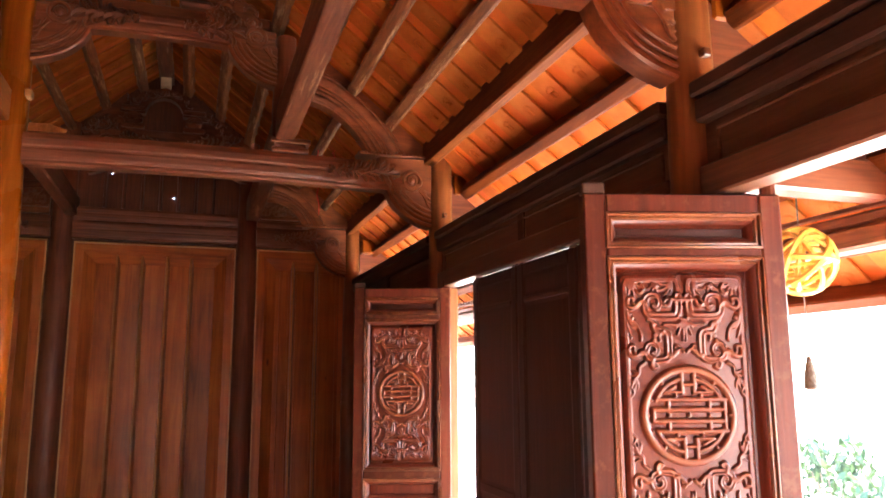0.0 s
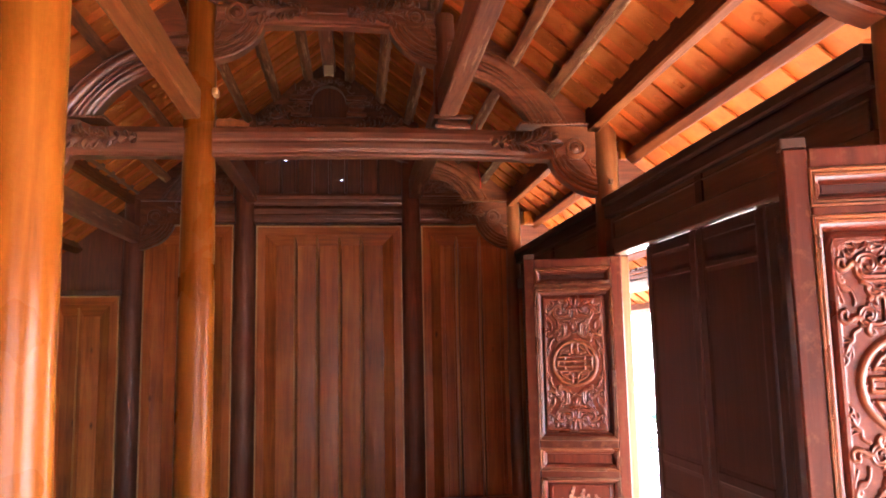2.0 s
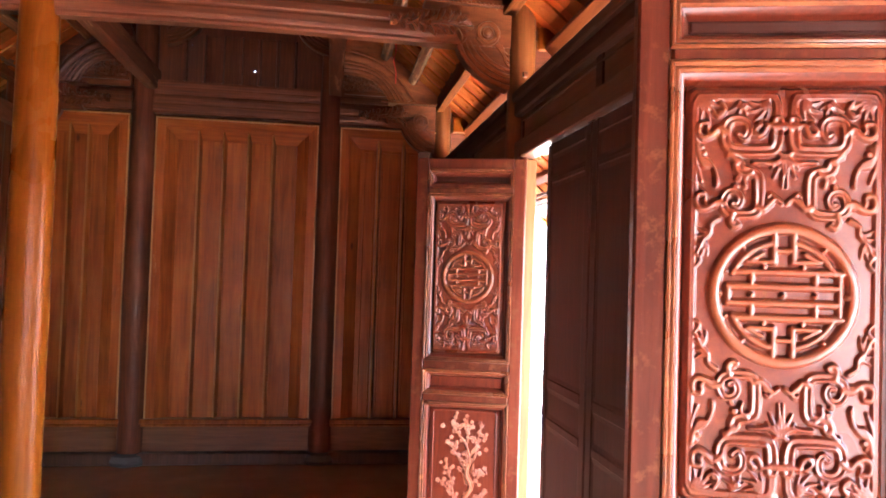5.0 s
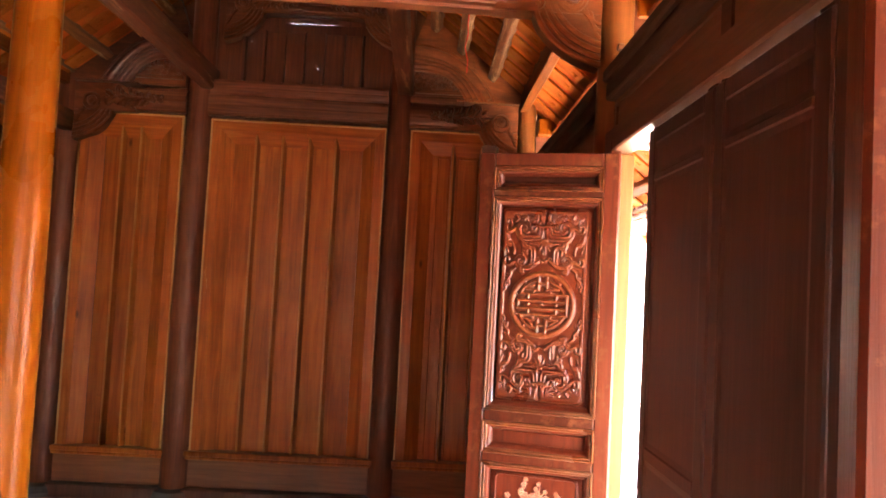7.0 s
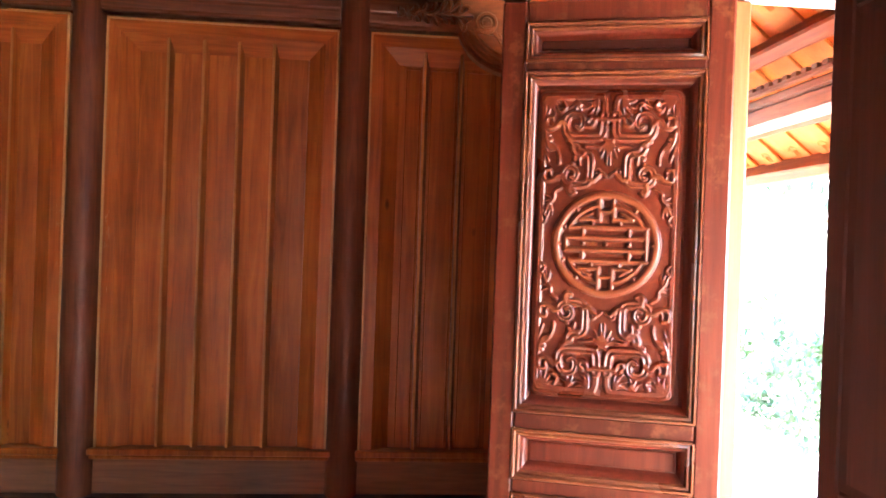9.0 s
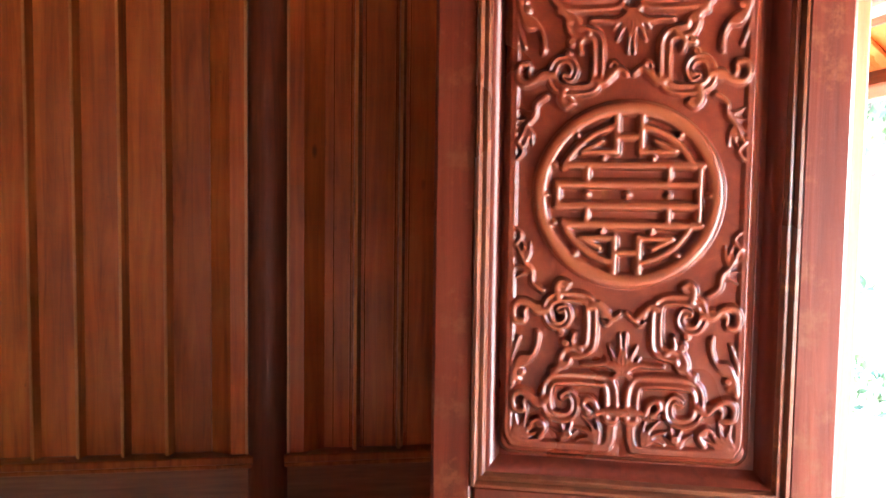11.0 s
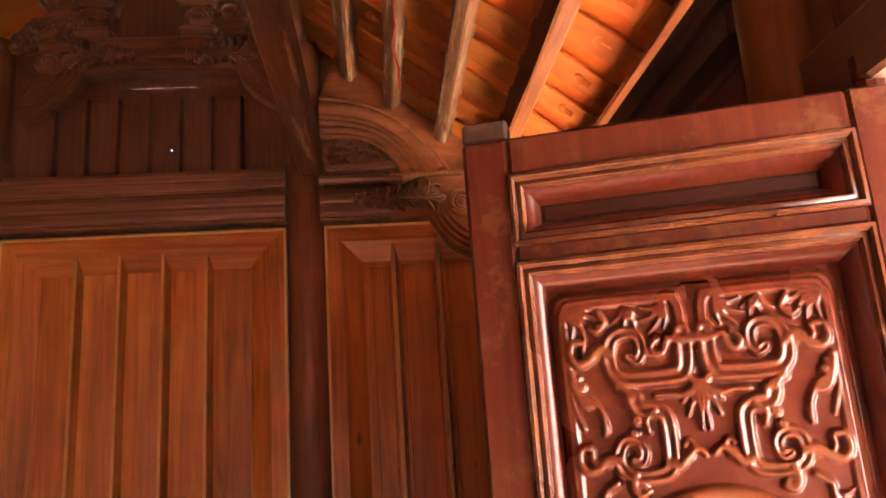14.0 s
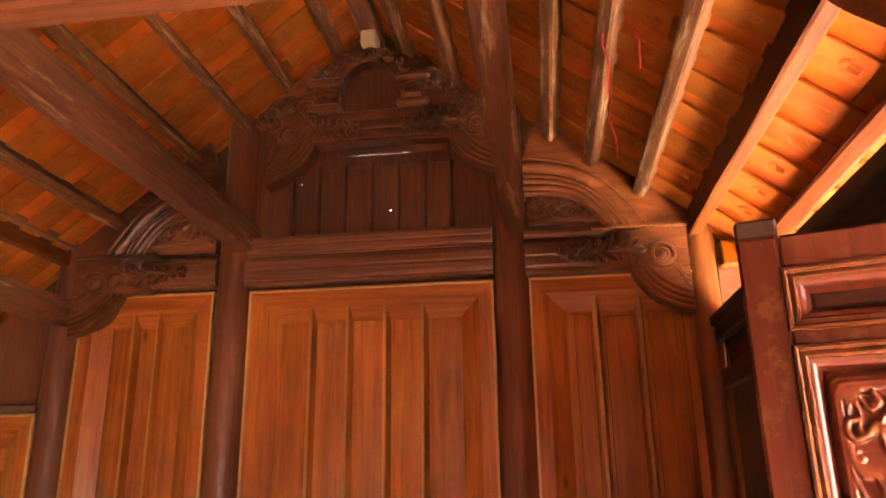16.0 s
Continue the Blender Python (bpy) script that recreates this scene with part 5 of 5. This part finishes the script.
# ---- veranda and garden ----
def straw_ball(x, y, z, r):
    ob = holder("hanging_ornament", pose(x, y, z))
    rnd = random.Random(3)
    for k in range(16):
        bm = bmesh.new()
        ax = Matrix.Rotation(rnd.uniform(0, 3.14), 4, "Z") @ Matrix.Rotation(rnd.uniform(0, 3.14), 4, "X")
        rr = r * rnd.uniform(0.8, 1.0)
        tube(bm, [ax @ Vector((rr * math.cos(i * math.pi / 12), rr * math.sin(i * math.pi / 12), 0)) for i in range(24)], 0.008, 5, True)
        part("straw_ring", bm, M_YELLOW, ob, "", 0.9)
    part("cord", tube(bmesh.new(), [(0, 0, r * 0.9), (0.002, 0, r + 0.06), (0, 0, roof_z(x) - z + 0.03)], 0.003, 5), M_BARK, ob)
    part("cord", tube(bmesh.new(), [(0, 0, -r), (0.004, 0, -r - 0.1), (0, 0, -0.30)], 0.0025, 5), M_BARK, ob)
    part("bell", lathe(bmesh.new(), [(0.008, -0.40), (0.022, -0.395), (0.018, -0.35), (0.010, -0.31), (0.006, -0.295)], n=12), M_BARK, ob, "small dark hanging bell", 0.7)
    tagged(ob, "yellow looped straw ball hanging under the veranda roof", "ornament")


straw_ball(2.20, 1.62, 1.92, 0.105)

streamer = holder("hanging_streamer", pose(2.95, 5.6, 0))
part("cord", tube(bmesh.new(), [(0, 0, 1.52), (0.003, 0, 1.60), (-0.03, 0, 1.84)], 0.003, 5), M_BARK, streamer)
part("strip", boxes((-0.022, 0.018, -0.004, 0.004, 1.38, 1.52), bevel=0.003), M_BLUE, streamer, "blue plastic strip")
tagged(streamer, "small blue strip hanging from the eaves on a cord", "streamer")

lath = bmesh.new()
box(lath, 2.395, 2.428, 4.05, 4.30, 1.975, 2.00, bevel=0.004)
prism(lath, [(4.28, 1.972), (4.30, 1.985), (4.16, 1.90), (4.14, 1.89)], 2.40, 2.428, YZ)
tagged(mesh_ob("pale_lath", lath, M_CHALK), "short pale wooden lath fixed on the veranda beam", "lath", kind="structure")


def veranda_post(y):
    p = holder("veranda_post", pose(2.48, y, 0))
    part("shaft", lathe(bmesh.new(), [(0.075, 0.0), (0.078, 0.9), (0.068, 1.975)], n=20), M_COLUMN, p, "", 0.7)
    part("stone_base", lathe(bmesh.new(), [(0.12, -0.01), (0.13, 0.03), (0.09, 0.07)], n=20), M_STONE, p, "grey stone base", 0.7)
    tagged(p, "round wooden post under the veranda beam", "post", "veranda posts", "structure")


for y in (6.5, -0.80, -3.10):
    veranda_post(y)


def threads(x, y, z, drop, seed):
    rnd = random.Random(seed)
    pts = [(x, y, z)]
    n = 7
    for i in range(n):
        pts.append((x + rnd.uniform(-0.012, 0.012), y + rnd.uniform(-0.01, 0.01), z - drop * (i + 1) / n))
    tagged(mesh_ob("red_thread", tube(bmesh.new(), pts, 0.0035, 5), M_RED), "thin red thread hanging from a roof purlin", "thread", "red threads")


def leaf_cloud(name, n, rx, ry, rz, z, size, seed, parent, mat=M_LEAFG):
    rnd = random.Random(seed)
    bm = bmesh.new()
    lumps = [(rnd.uniform(-1, 1), rnd.uniform(-1, 1), rnd.uniform(-1, 1), rnd.uniform(0.25, 0.5)) for _ in range(14)]
    for i in range(n):
        lx, ly, lz, lr = rnd.choice(lumps)
        v = Vector((rnd.gauss(0, 1), rnd.gauss(0, 1), rnd.gauss(0, 1))).normalized() * lr * rnd.uniform(0.5, 1)
        c = Vector(((lx * 0.7 + v.x) * rx, (ly * 0.7 + v.y) * ry, z + (lz * 0.7 + v.z) * rz))
        e = Euler((rnd.uniform(0, 6.3), rnd.uniform(0, 6.3), rnd.uniform(0, 6.3))).to_matrix()
        s = size * rnd.uniform(0.6, 1.3)
        q = [(-0.5, 0, 0), (0, -0.22, 0.05), (0.5, 0, 0), (0, 0.22, 0.05)]
        bm.faces.new([bm.verts.new(c + e @ (Vector(p) * s)) for p in q])
    return part(name, bm, mat, parent)


def tree(x, y, h, seed):
    t = holder("tree", pose(x, y, -0.3))
    rnd = random.Random(seed)
    bm = bmesh.new()
    tube(bm, [(0, 0, 0), (0.03, 0.02, h * 0.25), (-0.04, 0.03, h * 0.5), (0.02, 0, h * 0.72)], 0.11, 10, taper=(1.2, 0.4))
    for i in range(7):
        a, z = rnd.uniform(0, 6.3), h * rnd.uniform(0.35, 0.65)
        l = h * rnd.uniform(0.16, 0.28)
        tube(bm, [(0, 0, z), (l * 0.5 * math.cos(a), l * 0.5 * math.sin(a), z + l * 0.35), (l * math.cos(a), l * math.sin(a), z + l * 0.85)], 0.04, 6, taper=(1, 0.3))
    part("trunk", bm, M_BARK, t, "", 0.8)
    tagged(leaf_cloud("crown", 2600, h * 0.32, h * 0.32, h * 0.26, h * 0.76, 0.15, seed, t), kind="stuff")
    tagged(t, "leafy green garden tree in bright sun", "tree", "garden trees")


def shrub(x, y, h, seed):
    s = holder("shrub", pose(x, y, -0.3))
    rnd = random.Random(seed)
    bm = bmesh.new()
    for i in range(7):
        a = rnd.uniform(0, 6.3)
        tube(bm, [(0, 0, 0), (0.1 * math.cos(a), 0.1 * math.sin(a), h * 0.4), (0.26 * math.cos(a), 0.26 * math.sin(a), h * 0.8)], 0.016, 5, taper=(1, 0.4))
    part("stem", bm, M_BARK, s)
    tagged(leaf_cloud("foliage", 900, 0.55, 0.55, h * 0.42, h * 0.62, 0.11, seed, s), kind="stuff")
    tagged(s, "low green shrub at the edge of the courtyard", "shrub", "courtyard shrubs")


for i, (x, y, h) in enumerate(((6.1, 9.3, 4.4), (8.2, 13.0, 5.2))):
    tree(x, y, h, 20 + i)
for i, (x, y, h) in enumerate(((5.6, 4.2, 1.1), (5.9, 5.2, 1.25), (5.5, 6.2, 1.0), (5.15, 7.2, 0.75), (4.75, 8.2, 0.8), (5.3, 8.9, 1.2), (6.4, 3.1, 1.1), (4.9, 10.0, 1.3))):
    shrub(x, y, h, 50 + i)

# red threads tied round the purlins near the gable
threads(1.185, 4.88, 3.17, 0.50, 1)
threads(1.292, 4.88, 3.18, 0.19, 2)
